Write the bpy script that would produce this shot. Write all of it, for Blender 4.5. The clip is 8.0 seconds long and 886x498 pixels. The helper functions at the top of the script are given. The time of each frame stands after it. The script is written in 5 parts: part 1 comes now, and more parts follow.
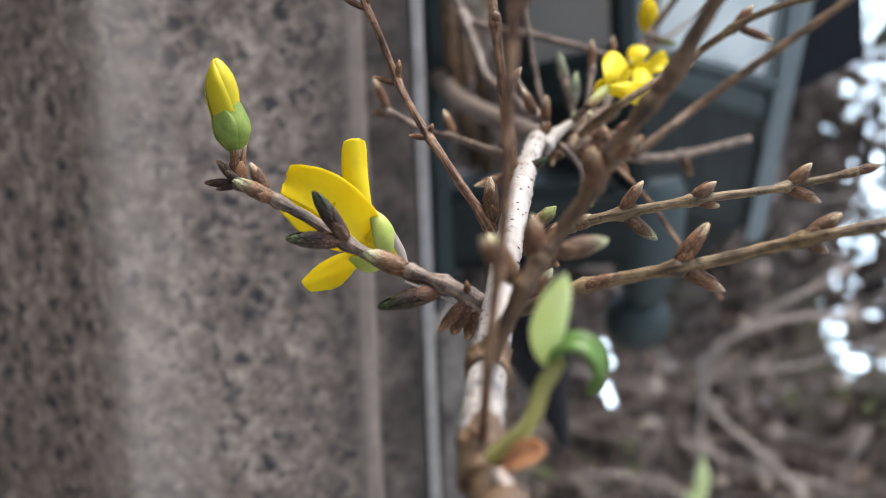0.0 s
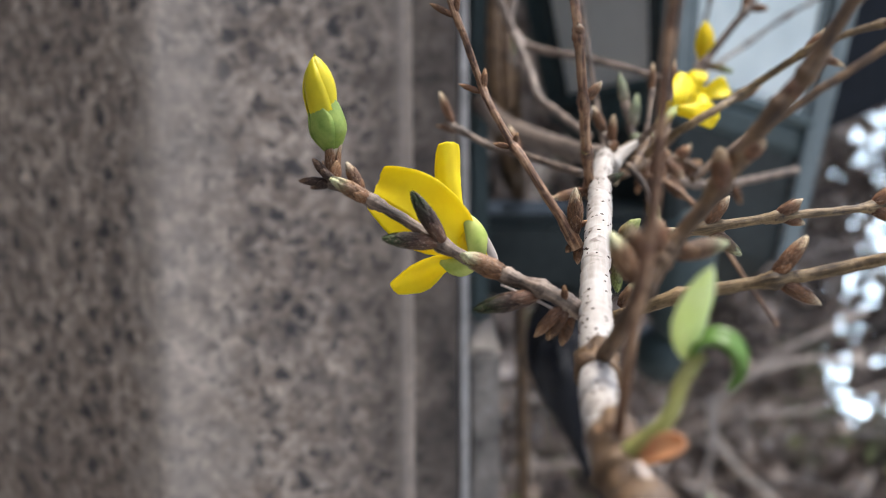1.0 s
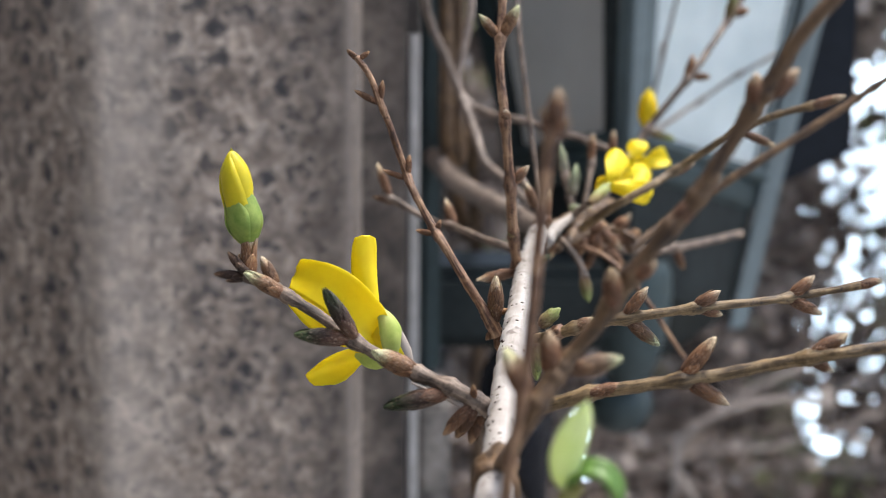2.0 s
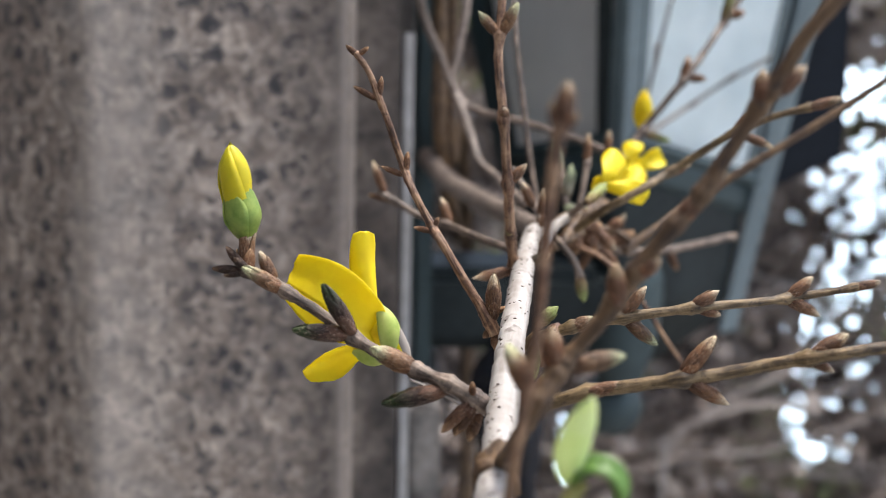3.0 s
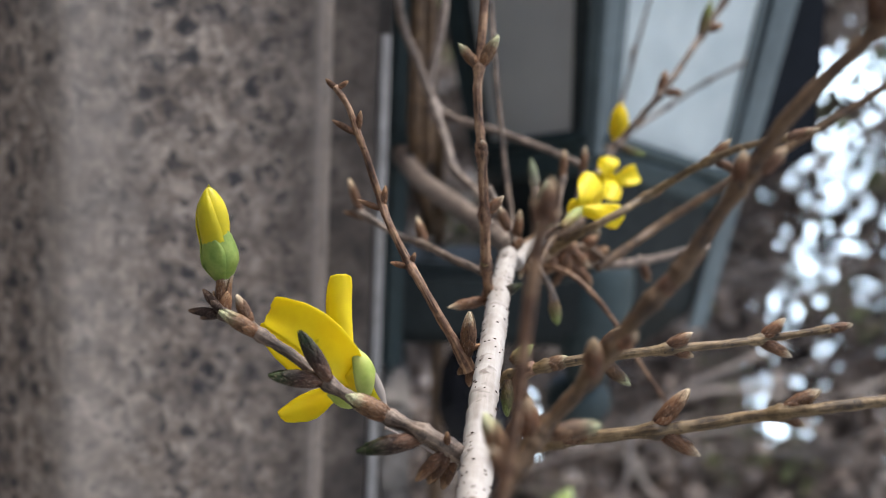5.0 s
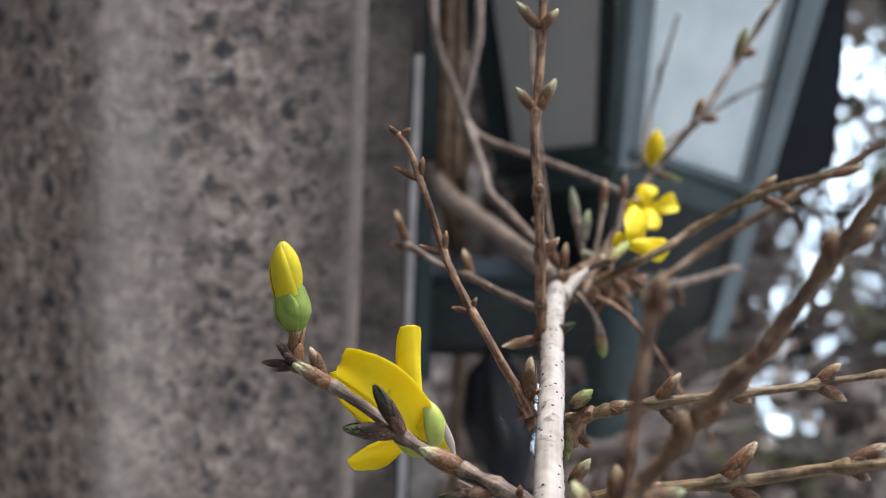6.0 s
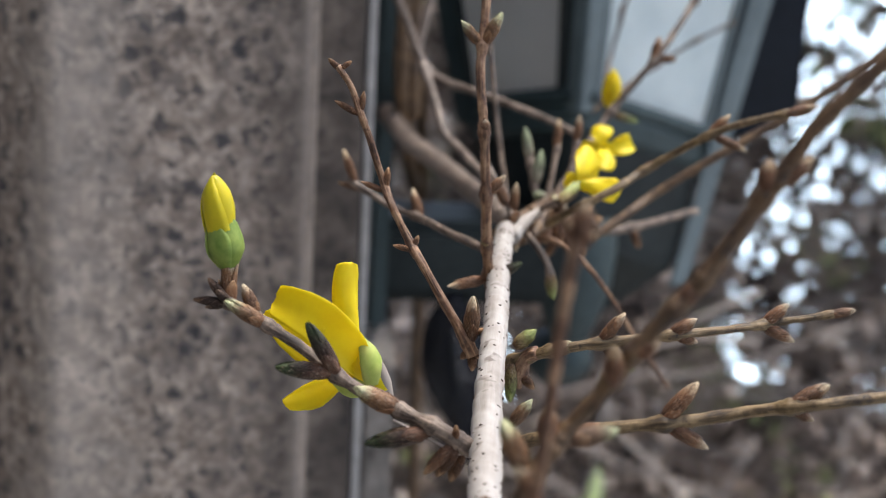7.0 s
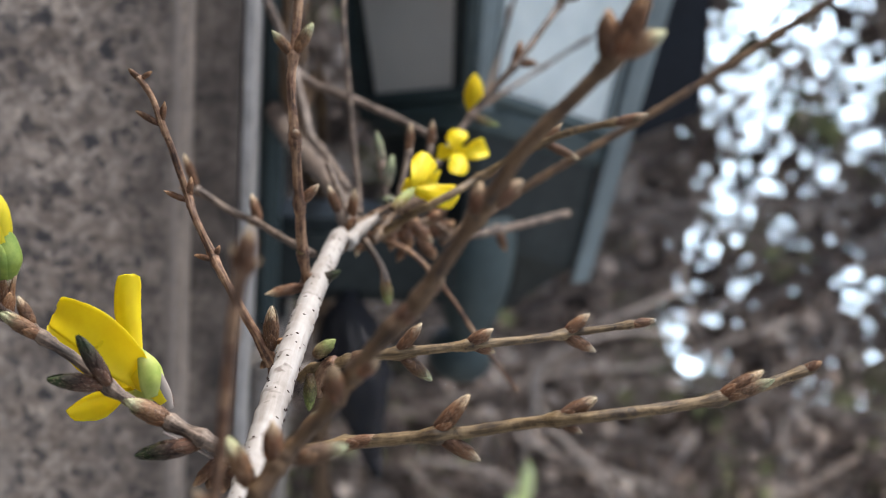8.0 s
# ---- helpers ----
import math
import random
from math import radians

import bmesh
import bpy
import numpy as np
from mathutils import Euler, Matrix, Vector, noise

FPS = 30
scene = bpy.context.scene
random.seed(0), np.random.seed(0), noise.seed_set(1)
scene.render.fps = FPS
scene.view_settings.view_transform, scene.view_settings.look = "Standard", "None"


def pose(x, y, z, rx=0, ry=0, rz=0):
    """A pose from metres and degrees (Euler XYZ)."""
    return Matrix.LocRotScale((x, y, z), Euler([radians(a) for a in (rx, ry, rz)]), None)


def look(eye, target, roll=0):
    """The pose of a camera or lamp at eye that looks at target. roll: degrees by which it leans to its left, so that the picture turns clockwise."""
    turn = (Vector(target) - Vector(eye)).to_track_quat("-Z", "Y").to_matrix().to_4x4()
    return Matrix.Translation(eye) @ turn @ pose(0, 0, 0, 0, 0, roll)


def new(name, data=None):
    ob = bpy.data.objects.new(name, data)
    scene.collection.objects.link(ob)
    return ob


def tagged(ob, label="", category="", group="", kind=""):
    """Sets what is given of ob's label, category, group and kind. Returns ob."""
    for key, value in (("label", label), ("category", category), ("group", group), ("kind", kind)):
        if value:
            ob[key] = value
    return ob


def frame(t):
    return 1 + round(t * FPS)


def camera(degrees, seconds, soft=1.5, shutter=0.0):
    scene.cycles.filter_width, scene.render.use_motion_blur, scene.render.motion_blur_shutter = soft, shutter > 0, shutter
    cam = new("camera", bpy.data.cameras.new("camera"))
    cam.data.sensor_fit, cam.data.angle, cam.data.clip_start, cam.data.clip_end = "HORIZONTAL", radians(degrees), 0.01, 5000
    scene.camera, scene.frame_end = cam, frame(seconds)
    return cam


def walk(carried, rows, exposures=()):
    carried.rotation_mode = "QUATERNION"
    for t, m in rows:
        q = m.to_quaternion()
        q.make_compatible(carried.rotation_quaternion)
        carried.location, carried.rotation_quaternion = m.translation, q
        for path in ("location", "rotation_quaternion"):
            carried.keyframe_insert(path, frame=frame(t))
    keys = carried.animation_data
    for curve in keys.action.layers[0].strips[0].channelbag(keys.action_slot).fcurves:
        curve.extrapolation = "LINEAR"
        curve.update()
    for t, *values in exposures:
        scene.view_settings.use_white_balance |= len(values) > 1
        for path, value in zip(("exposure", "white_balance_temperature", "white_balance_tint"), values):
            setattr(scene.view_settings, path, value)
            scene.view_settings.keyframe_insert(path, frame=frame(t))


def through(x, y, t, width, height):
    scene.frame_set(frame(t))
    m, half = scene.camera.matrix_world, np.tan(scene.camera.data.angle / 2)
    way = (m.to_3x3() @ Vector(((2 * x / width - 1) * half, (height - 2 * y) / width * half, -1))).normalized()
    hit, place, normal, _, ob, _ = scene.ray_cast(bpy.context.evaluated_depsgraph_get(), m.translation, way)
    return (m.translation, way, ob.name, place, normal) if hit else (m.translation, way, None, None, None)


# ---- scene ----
# Close view of a flowering shrub beside a granite gate pillar with a wall lantern.
cam = camera(33.0, 8.0, soft=0.25)
cam.data.dof.use_dof = True
cam.data.dof.focus_distance = 0.276
cam.data.dof.aperture_fstop = 18.5
PATH = [
    (0.0, 0.0000, 0.0000, 1.4000, 79.01, 2.11, -0.20),
    (0.5, -0.0067, 0.0022, 1.3916, 79.32, 1.12, -0.07),
    (1.0, -0.0175, 0.0001, 1.3944, 80.47, 0.27, -0.14),
    (1.5, -0.0107, -0.0002, 1.4013, 80.96, -0.20, -0.49),
    (2.0, -0.0060, 0.0002, 1.4072, 81.32, -0.47, -0.78),
    (2.2, -0.0060, 0.0003, 1.4069, 81.36, -0.56, -0.92),
    (3.3, -0.0090, 0.0016, 1.4058, 81.55, -1.35, -1.41),
    (3.5, -0.0091, 0.0012, 1.4084, 81.86, -1.54, -1.59),
    (4.0, -0.0007, 0.0046, 1.4189, 81.27, -1.93, -2.01),
    (4.5, -0.0075, 0.0029, 1.4206, 80.56, -2.07, -2.19),
    (4.7, -0.0088, 0.0036, 1.4199, 80.31, -2.13, -2.18),
    (5.8, -0.0199, 0.0014, 1.4290, 79.61, -2.58, -2.35),
    (6.0, -0.0238, 0.0022, 1.4320, 79.49, -2.49, -2.39),
    (6.5, -0.0243, 0.0046, 1.4292, 78.28, -2.71, -2.62),
    (7.0, -0.0171, 0.0080, 1.4287, 77.59, -2.91, -3.34),
    (7.5, -0.0029, 0.0087, 1.4309, 77.40, -3.36, -4.02),
    (8.0, 0.0161, 0.0048, 1.4349, 77.24, -3.32, -4.35),
]
walk(cam, [(t, pose(x, y, z, rx, ry, rz)) for t, x, y, z, rx, ry, rz in PATH], exposures=((0.0, 0.35), (2.0, 0.35), (3.5, 0.35), (4.0, 0.14), (4.5, 0.13), (6.0, 0.15), (6.5, 0.12), (7.0, 0.12), (8.0, 0.14)))

# ---- light: overcast sky ----
world = bpy.data.worlds.new("overcast_sky")
scene.world = world
world.use_nodes = True
wn = world.node_tree.nodes
sky = wn.new("ShaderNodeTexSky")
sky.sky_type = "NISHITA"
sky.sun_disc = False
sky.sun_elevation, sky.sun_rotation = radians(71), radians(65)
sky.air_density, sky.dust_density, sky.ozone_density = 1.2, 4.0, 1.5
wn["Background"].inputs["Strength"].default_value = 0.28
world.node_tree.links.new(sky.outputs["Color"], wn["Background"].inputs["Color"])
sun_data = bpy.data.lights.new("sun", "SUN")
sun_data.energy, sun_data.angle, sun_data.color = 3.2, radians(14), (1.0, 0.97, 0.93)
sun = new("sun", sun_data)
sun.matrix_world = look((1.3, 0.9, 4.2), (0, 0.3, 0.2))


# ---- materials ----
def node_mat(name):
    m = bpy.data.materials.new(name)
    m.use_nodes = True
    return m, m.node_tree.nodes, m.node_tree.links, m.node_tree.nodes["Principled BSDF"]


def noise_node(n, l, scale, detail=4.0, rough=0.55, coord="Object"):
    tc = n.new("ShaderNodeTexCoord")
    t = n.new("ShaderNodeTexNoise")
    t.inputs["Scale"].default_value, t.inputs["Detail"].default_value, t.inputs["Roughness"].default_value = scale, detail, rough
    l.new(tc.outputs[coord], t.inputs["Vector"])
    return t.outputs["Fac"]


def ramp_node(n, l, fac, stops):
    r = n.new("ShaderNodeValToRGB")
    while len(r.color_ramp.elements) < len(stops):
        r.color_ramp.elements.new(0.5)
    for e, (p, c) in zip(r.color_ramp.elements, stops):
        e.position, e.color = p, (*c, 1)
    l.new(fac, r.inputs["Fac"])
    return r.outputs["Color"]


def mix_node(n, l, fac, a, b, mode="MIX"):
    m = n.new("ShaderNodeMix")
    m.data_type, m.blend_type = "RGBA", mode
    for sock, v in ((0, fac), (6, a), (7, b)):
        if isinstance(v, (float, int)):
            m.inputs[sock].default_value = v
        elif isinstance(v, tuple):
            m.inputs[sock].default_value = (*v, 1)
        else:
            l.new(v, m.inputs[sock])
    return m.outputs[2]


def bump_node(n, l, bsdf, height, strength, dist):
    b = n.new("ShaderNodeBump")
    b.inputs["Strength"].default_value, b.inputs["Distance"].default_value = strength, dist
    l.new(height, b.inputs["Height"])
    l.new(b.outputs["Normal"], bsdf.inputs["Normal"])


def bark(name, dark, mid, light, rough=0.75, scale=900.0, relief=0.7):
    """Bark streaked along the stem (its UV runs round and along it, in metres), with fine grain and pits."""
    m, n, l, b = node_mat(name)
    tc = n.new("ShaderNodeTexCoord")
    mp = n.new("ShaderNodeMapping")
    mp.inputs["Scale"].default_value = (1.0, 0.09, 1.0)
    l.new(tc.outputs["UV"], mp.inputs["Vector"])
    streak = n.new("ShaderNodeTexNoise")
    streak.inputs["Scale"].default_value, streak.inputs["Detail"].default_value, streak.inputs["Roughness"].default_value = scale * 1.5, 5.0, 0.62
    l.new(mp.outputs["Vector"], streak.inputs["Vector"])
    big = noise_node(n, l, scale * 0.22, 4.0, 0.65)
    fine = noise_node(n, l, scale * 1.5, 4.0, 0.7)
    c1 = ramp_node(n, l, streak.outputs["Fac"], [(0.40, dark), (0.5, mid), (0.62, light)])
    c2 = ramp_node(n, l, big, [(0.38, dark), (0.5, mid), (0.65, light)])
    col = mix_node(n, l, 0.55, c1, c2)
    # papery flakes of the old skin, torn lengthwise, and dark pits
    torn = n.new("ShaderNodeTexNoise")
    torn.inputs["Scale"].default_value, torn.inputs["Detail"].default_value, torn.inputs["Roughness"].default_value = scale * 0.55, 4.0, 0.6
    stretch = n.new("ShaderNodeMapping")
    stretch.inputs["Scale"].default_value = (1.0, 0.35, 1.0)
    l.new(tc.outputs["UV"], stretch.inputs["Vector"])
    l.new(stretch.outputs["Vector"], torn.inputs["Vector"])
    flakes = ramp_node(n, l, torn.outputs["Fac"], [(0.57, (0, 0, 0)), (0.62, (0.55, 0.55, 0.55))])
    pits = ramp_node(n, l, noise_node(n, l, scale * 0.7, 2.0, 0.5), [(0.30, (0.35, 0.3, 0.27)), (0.38, (1, 1, 1))])
    warts = ramp_node(n, l, fine, [(0.69, (0, 0, 0)), (0.75, (1, 1, 1))])
    col = mix_node(n, l, flakes, col, tuple(0.5 * a + 0.5 * c for a, c in zip(mid, light)))
    col = mix_node(n, l, 0.85, col, pits, "MULTIPLY")
    col = mix_node(n, l, warts, col, light)
    l.new(col, b.inputs["Base Color"])
    b.inputs["Roughness"].default_value = rough * 0.75
    bump_node(n, l, b, mix_node(n, l, 0.4, streak.outputs["Fac"], torn.outputs["Fac"]), relief, 0.0008 * 900.0 / scale)
    return m


def plain(name, color, rough, metal=0.0, scale=60.0, spread=0.25, bump=0.2, dist=0.001, spec=0.5):
    m, n, l, b = node_mat(name)
    a = tuple(c * (1 - spread) for c in color)
    z = tuple(min(1.0, c * (1 + spread)) for c in color)
    f1 = noise_node(n, l, scale, 5.0, 0.6)
    f2 = noise_node(n, l, scale * 9, 4.0, 0.6)
    col = mix_node(n, l, 0.4, ramp_node(n, l, f1, [(0.3, a), (0.7, z)]), ramp_node(n, l, f2, [(0.3, a), (0.7, z)]))
    l.new(col, b.inputs["Base Color"])
    b.inputs["Roughness"].default_value, b.inputs["Metallic"].default_value = rough, metal
    b.inputs["Specular IOR Level"].default_value = spec
    bump_node(n, l, b, f2, bump, dist)
    return m


def tipped(name, base, mid, tip, start=0.6, rough=0.5):
    """Bud scales: colour runs along the bud, from its foot to its tip."""
    m, n, l, b = node_mat(name)
    tc = n.new("ShaderNodeTexCoord")
    sep = n.new("ShaderNodeSeparateXYZ")
    l.new(tc.outputs["Generated"], sep.inputs["Vector"])
    fine = noise_node(n, l, 9.0, 4.0, 0.65, "Generated")
    low = n.new("ShaderNodeMath")
    low.operation = "MULTIPLY"
    l.new(sep.outputs["Z"], low.inputs[0])
    low.inputs[1].default_value = 0.78
    add = n.new("ShaderNodeMath")
    add.operation = "MULTIPLY_ADD"
    l.new(fine, add.inputs[0])
    add.inputs[1].default_value = 0.45
    l.new(low.outputs[0], add.inputs[2])
    geo = n.new("ShaderNodeNewGeometry")
    col = ramp_node(n, l, add.outputs[0], [(0.25, base), (start, mid), (min(1.0, start + 0.24), tip)])
    spots = ramp_node(n, l, noise_node(n, l, 13.0, 4.0, 0.65, "Generated"), [(0.38, (0.30, 0.24, 0.20)), (0.52, (1, 1, 1))])
    cream = ramp_node(n, l, noise_node(n, l, 8.0, 5.0, 0.7, "Generated"), [(0.53, (0, 0, 0)), (0.62, (0.55, 0.55, 0.55))])
    col = mix_node(n, l, cream, col, tuple(0.45 * a + 0.55 * c for a, c in zip(mid, (0.55, 0.45, 0.36))))
    info = n.new("ShaderNodeObjectInfo")
    var = ramp_node(n, l, info.outputs["Random"], [(0.0, (0.75, 0.75, 0.75)), (1.0, (1.15, 1.1, 1.05))])
    scale_tone = ramp_node(n, l, geo.outputs["Random Per Island"], [(0.0, (0.5, 0.48, 0.46)), (0.5, (0.95, 0.95, 0.95)), (1.0, (1.3, 1.28, 1.2))])
    col = mix_node(n, l, 1.0, col, scale_tone, "MULTIPLY")
    col = mix_node(n, l, 1.0, mix_node(n, l, 0.75, col, spots, "MULTIPLY"), var, "MULTIPLY")
    l.new(col, b.inputs["Base Color"])
    b.inputs["Roughness"].default_value = rough
    b.inputs["Specular IOR Level"].default_value = 0.3
    bump_node(n, l, b, fine, 0.5, 0.0005)
    return m


def leafy(name, color, vein, through, share=0.35, rough=0.45, scale=260.0):
    m, n, l, b = node_mat(name)
    f = noise_node(n, l, scale, 4.0, 0.6)
    col = ramp_node(n, l, f, [(0.3, vein), (0.62, color)])
    l.new(col, b.inputs["Base Color"])
    b.inputs["Roughness"].default_value = rough
    bump_node(n, l, b, f, 0.25, 0.0003)
    tr = n.new("ShaderNodeBsdfTranslucent")
    tr.inputs["Color"].default_value = (*through, 1)
    mx = n.new("ShaderNodeMixShader")
    mx.inputs[0].default_value = share
    l.new(b.outputs[0], mx.inputs[1])
    l.new(tr.outputs[0], mx.inputs[2])
    l.new(mx.outputs[0], n["Material Output"].inputs["Surface"])
    return m


def granite_mat():
    m, n, l, b = node_mat("granite")
    blotch = noise_node(n, l, 12.0, 4.0, 0.6)
    mid = noise_node(n, l, 150.0, 5.0, 0.66)
    fine = noise_node(n, l, 360.0, 4.0, 0.65)
    base = ramp_node(n, l, mid, [(0.36, (0.185, 0.150, 0.124)), (0.5, (0.350, 0.292, 0.244)), (0.64, (0.53, 0.455, 0.388))])
    wash = ramp_node(n, l, blotch, [(0.3, (0.74, 0.71, 0.69)), (0.7, (1.14, 1.12, 1.09))])
    base = mix_node(n, l, 1.0, base, wash, "MULTIPLY")
    # smoky mica patches, then scattered black crystals of two sizes
    smoke = ramp_node(n, l, noise_node(n, l, 105.0, 4.0, 0.62), [(0.50, (0, 0, 0)), (0.64, (0.72, 0.72, 0.72))])
    col = mix_node(n, l, smoke, base, (0.155, 0.132, 0.118))
    place = n.new("ShaderNodeTexCoord")
    bend = n.new("ShaderNodeTexNoise")
    bend.inputs["Scale"].default_value, bend.inputs["Detail"].default_value = 330.0, 3.0
    l.new(place.outputs["Object"], bend.inputs["Vector"])
    shift = n.new("ShaderNodeVectorMath")
    shift.operation = "MULTIPLY_ADD"
    l.new(bend.outputs["Color"], shift.inputs[0])
    shift.inputs[1].default_value = (0.007, 0.007, 0.007)
    l.new(place.outputs["Object"], shift.inputs[2])
    cell = n.new("ShaderNodeTexVoronoi")
    cell.inputs["Scale"].default_value = 105.0
    l.new(shift.outputs[0], cell.inputs["Vector"])
    core = ramp_node(n, l, cell.outputs["Distance"], [(0.20, (0.95, 0.95, 0.95)), (0.40, (0, 0, 0))])
    pick = ramp_node(n, l, cell.outputs["Color"], [(0.38, (0, 0, 0)), (0.62, (1, 1, 1))])
    big = mix_node(n, l, 1.0, core, pick, "MULTIPLY")
    small = ramp_node(n, l, noise_node(n, l, 230.0, 3.0, 0.5), [(0.565, (0, 0, 0)), (0.64, (0.9, 0.9, 0.9))])
    col = mix_node(n, l, small, col, (0.085, 0.076, 0.072))
    col = mix_node(n, l, big, col, (0.045, 0.044, 0.047))
    col = mix_node(n, l, 0.6, col, ramp_node(n, l, fine, [(0.34, (0.35, 0.35, 0.36)), (0.5, (1.02, 1.0, 0.98)), (0.66, (1.5, 1.48, 1.45))]), "MULTIPLY")
    # light on the rounded arris painted pale; ragged brown tone down the outer edge
    tc = n.new("ShaderNodeTexCoord")
    sep = n.new("ShaderNodeSeparateXYZ")
    l.new(tc.outputs["Object"], sep.inputs["Vector"])
    edge = n.new("ShaderNodeMath")
    edge.operation = "MULTIPLY_ADD"
    l.new(noise_node(n, l, 45.0, 5.0, 0.65), edge.inputs[0])
    edge.inputs[1].default_value = 0.05
    l.new(sep.outputs["X"], edge.inputs[2])
    arris_light = ramp_node(n, l, edge.outputs[0], [(0.020, (0, 0, 0)), (0.034, (0.42, 0.42, 0.42)), (0.048, (0.30, 0.30, 0.30)), (0.066, (0, 0, 0))])
    col = mix_node(n, l, arris_light, col, (0.60, 0.53, 0.46))
    # mottled brown that grows darker towards the outer edge and side strip
    edge_brown = ramp_node(n, l, edge.outputs[0], [(0.086, (0, 0, 0)), (0.113, (0.66, 0.66, 0.66)), (0.132, (0.94, 0.94, 0.94))])
    brown_mottle = ramp_node(n, l, noise_node(n, l, 70.0, 5.0, 0.65), [(0.36, (0.022, 0.018, 0.016)), (0.52, (0.075, 0.060, 0.050)), (0.66, (0.150, 0.122, 0.102))])
    col = mix_node(n, l, edge_brown, col, brown_mottle)
    ridge = ramp_node(n, l, sep.outputs["X"], [(0.0862, (0, 0, 0)), (0.0880, (0.65, 0.65, 0.65)), (0.0915, (0.75, 0.75, 0.75)), (0.0930, (0, 0, 0))])
    col = mix_node(n, l, ridge, col, (0.27, 0.225, 0.19))
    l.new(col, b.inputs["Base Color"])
    b.inputs["Roughness"].default_value = 0.8
    bump_node(n, l, b, fine, 0.4, 0.001)
    return m


GRANITE = granite_mat()
BARK = bark("brown_bark", (0.016, 0.010, 0.007), (0.080, 0.052, 0.036), (0.36, 0.27, 0.20))
BARK_RED = bark("reddish_bark", (0.024, 0.009, 0.005), (0.135, 0.061, 0.030), (0.48, 0.30, 0.175))
BARK_OLIVE = bark("olive_bark", (0.034, 0.019, 0.008), (0.108, 0.068, 0.026), (0.32, 0.22, 0.11))
BARK_GREY = bark("grey_bark", (0.06, 0.043, 0.034), (0.15, 0.113, 0.088), (0.30, 0.24, 0.20))
BARK_WHITE = bark("papery_white_bark", (0.24, 0.208, 0.180), (0.335, 0.305, 0.275), (0.405, 0.380, 0.355), 0.8, 330.0, 0.12)
BARK_DARK = bark("dark_bark", (0.030, 0.015, 0.007), (0.092, 0.050, 0.022), (0.195, 0.118, 0.055))
PEELED = bark("peeled_bark", (0.22, 0.15, 0.11), (0.42, 0.34, 0.28), (0.62, 0.55, 0.49), 0.8, 220.0)
LENTICEL = plain("dark_lenticel", (0.05, 0.028, 0.02), 0.8, scale=900)
BUDS_MAT = {
    "brown": tipped("brown_scales", (0.075, 0.030, 0.014), (0.27, 0.140, 0.070), (0.62, 0.53, 0.38), 0.74),
    "tip": tipped("green_tipped_scales", (0.085, 0.036, 0.017), (0.27, 0.155, 0.080), (0.50, 0.54, 0.34), 0.68),
    "dark": tipped("dark_scales", (0.15, 0.075, 0.045), (0.060, 0.032, 0.022), (0.032, 0.050, 0.018), 0.6),
    "green": tipped("green_scales", (0.14, 0.075, 0.04), (0.24, 0.20, 0.08), (0.30, 0.37, 0.12), 0.55),
    "claw": tipped("blackened_dry_scales", (0.030, 0.016, 0.011), (0.075, 0.042, 0.028), (0.20, 0.13, 0.085), 0.80, 0.7),
    "dry": tipped("dry_scales", (0.07, 0.028, 0.014), (0.21, 0.105, 0.052), (0.42, 0.27, 0.16), 0.75, 0.7),
    "red": tipped("red_brown_scales", (0.085, 0.034, 0.017), (0.22, 0.11, 0.058), (0.46, 0.36, 0.24), 0.72),
    "pale": tipped("pale_scales", (0.30, 0.22, 0.15), (0.45, 0.43, 0.32), (0.45, 0.52, 0.32), 0.5),
}
PETAL = leafy("yellow_petal", (0.92, 0.79, 0.010), (0.78, 0.61, 0.004), (1.0, 0.84, 0.01), 0.42, 0.5, 170.0)
PETAL_BUD = leafy("yellow_bud_petal", (0.66, 0.54, 0.007), (0.50, 0.45, 0.008), (0.8, 0.7, 0.01), 0.2, 0.45)
SEPAL = leafy("pale_green_sepal", (0.58, 0.63, 0.17), (0.34, 0.45, 0.08), (0.55, 0.63, 0.12), 0.3, 0.5, 300.0)
CALYX = leafy("green_calyx", (0.34, 0.43, 0.09), (0.10, 0.20, 0.025), (0.42, 0.56, 0.08), 0.25, 0.42, 330.0)
LEAF = leafy("lime_leaf", (0.86, 0.89, 0.64), (0.72, 0.79, 0.40), (0.78, 0.9, 0.42), 0.45, 0.45)
STALK = leafy("green_stalk", (0.40, 0.40, 0.12), (0.26, 0.22, 0.07), (0.5, 0.5, 0.1), 0.2, 0.45, 300.0)
BRACT = leafy("orange_bract", (0.62, 0.36, 0.18), (0.36, 0.17, 0.08), (0.85, 0.42, 0.16), 0.35, 0.5, 500.0)
LEAF_DARK = leafy("green_leaf", (0.14, 0.26, 0.06), (0.10, 0.19, 0.04), (0.25, 0.42, 0.07), 0.25, 0.4)
PALE_TRIM = plain("pale_mortar", (0.245, 0.236, 0.228), 0.85, scale=90, spread=0.4)
PALE_STONE = plain("pale_weathered_plaster", (0.215, 0.193, 0.172), 0.9, scale=75, spread=1.0)
SOOT = plain("blackened_stone", (0.05, 0.043, 0.038), 0.95, scale=150, spread=0.5, dist=0.002)
STRIP = plain("grey_brown_stone", (0.20, 0.19, 0.182), 0.85, scale=120, spread=0.4, dist=0.002)
FILL_WALL = plain("pale_plaster", (0.36, 0.35, 0.335), 0.9, scale=6, spread=0.12)
# One green paint in three tones; light and shade put into the colour
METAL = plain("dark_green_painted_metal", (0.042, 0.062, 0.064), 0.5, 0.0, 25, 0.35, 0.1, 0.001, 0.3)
METAL_SHADED = plain("shaded_green_painted_metal", (0.021, 0.027, 0.027), 0.55, 0.0, 25, 0.5, 0.1, 0.001, 0.2)
METAL_LIT = plain("lit_green_painted_metal", (0.12, 0.155, 0.162), 0.4, 0.0, 25, 0.3, 0.1, 0.001)
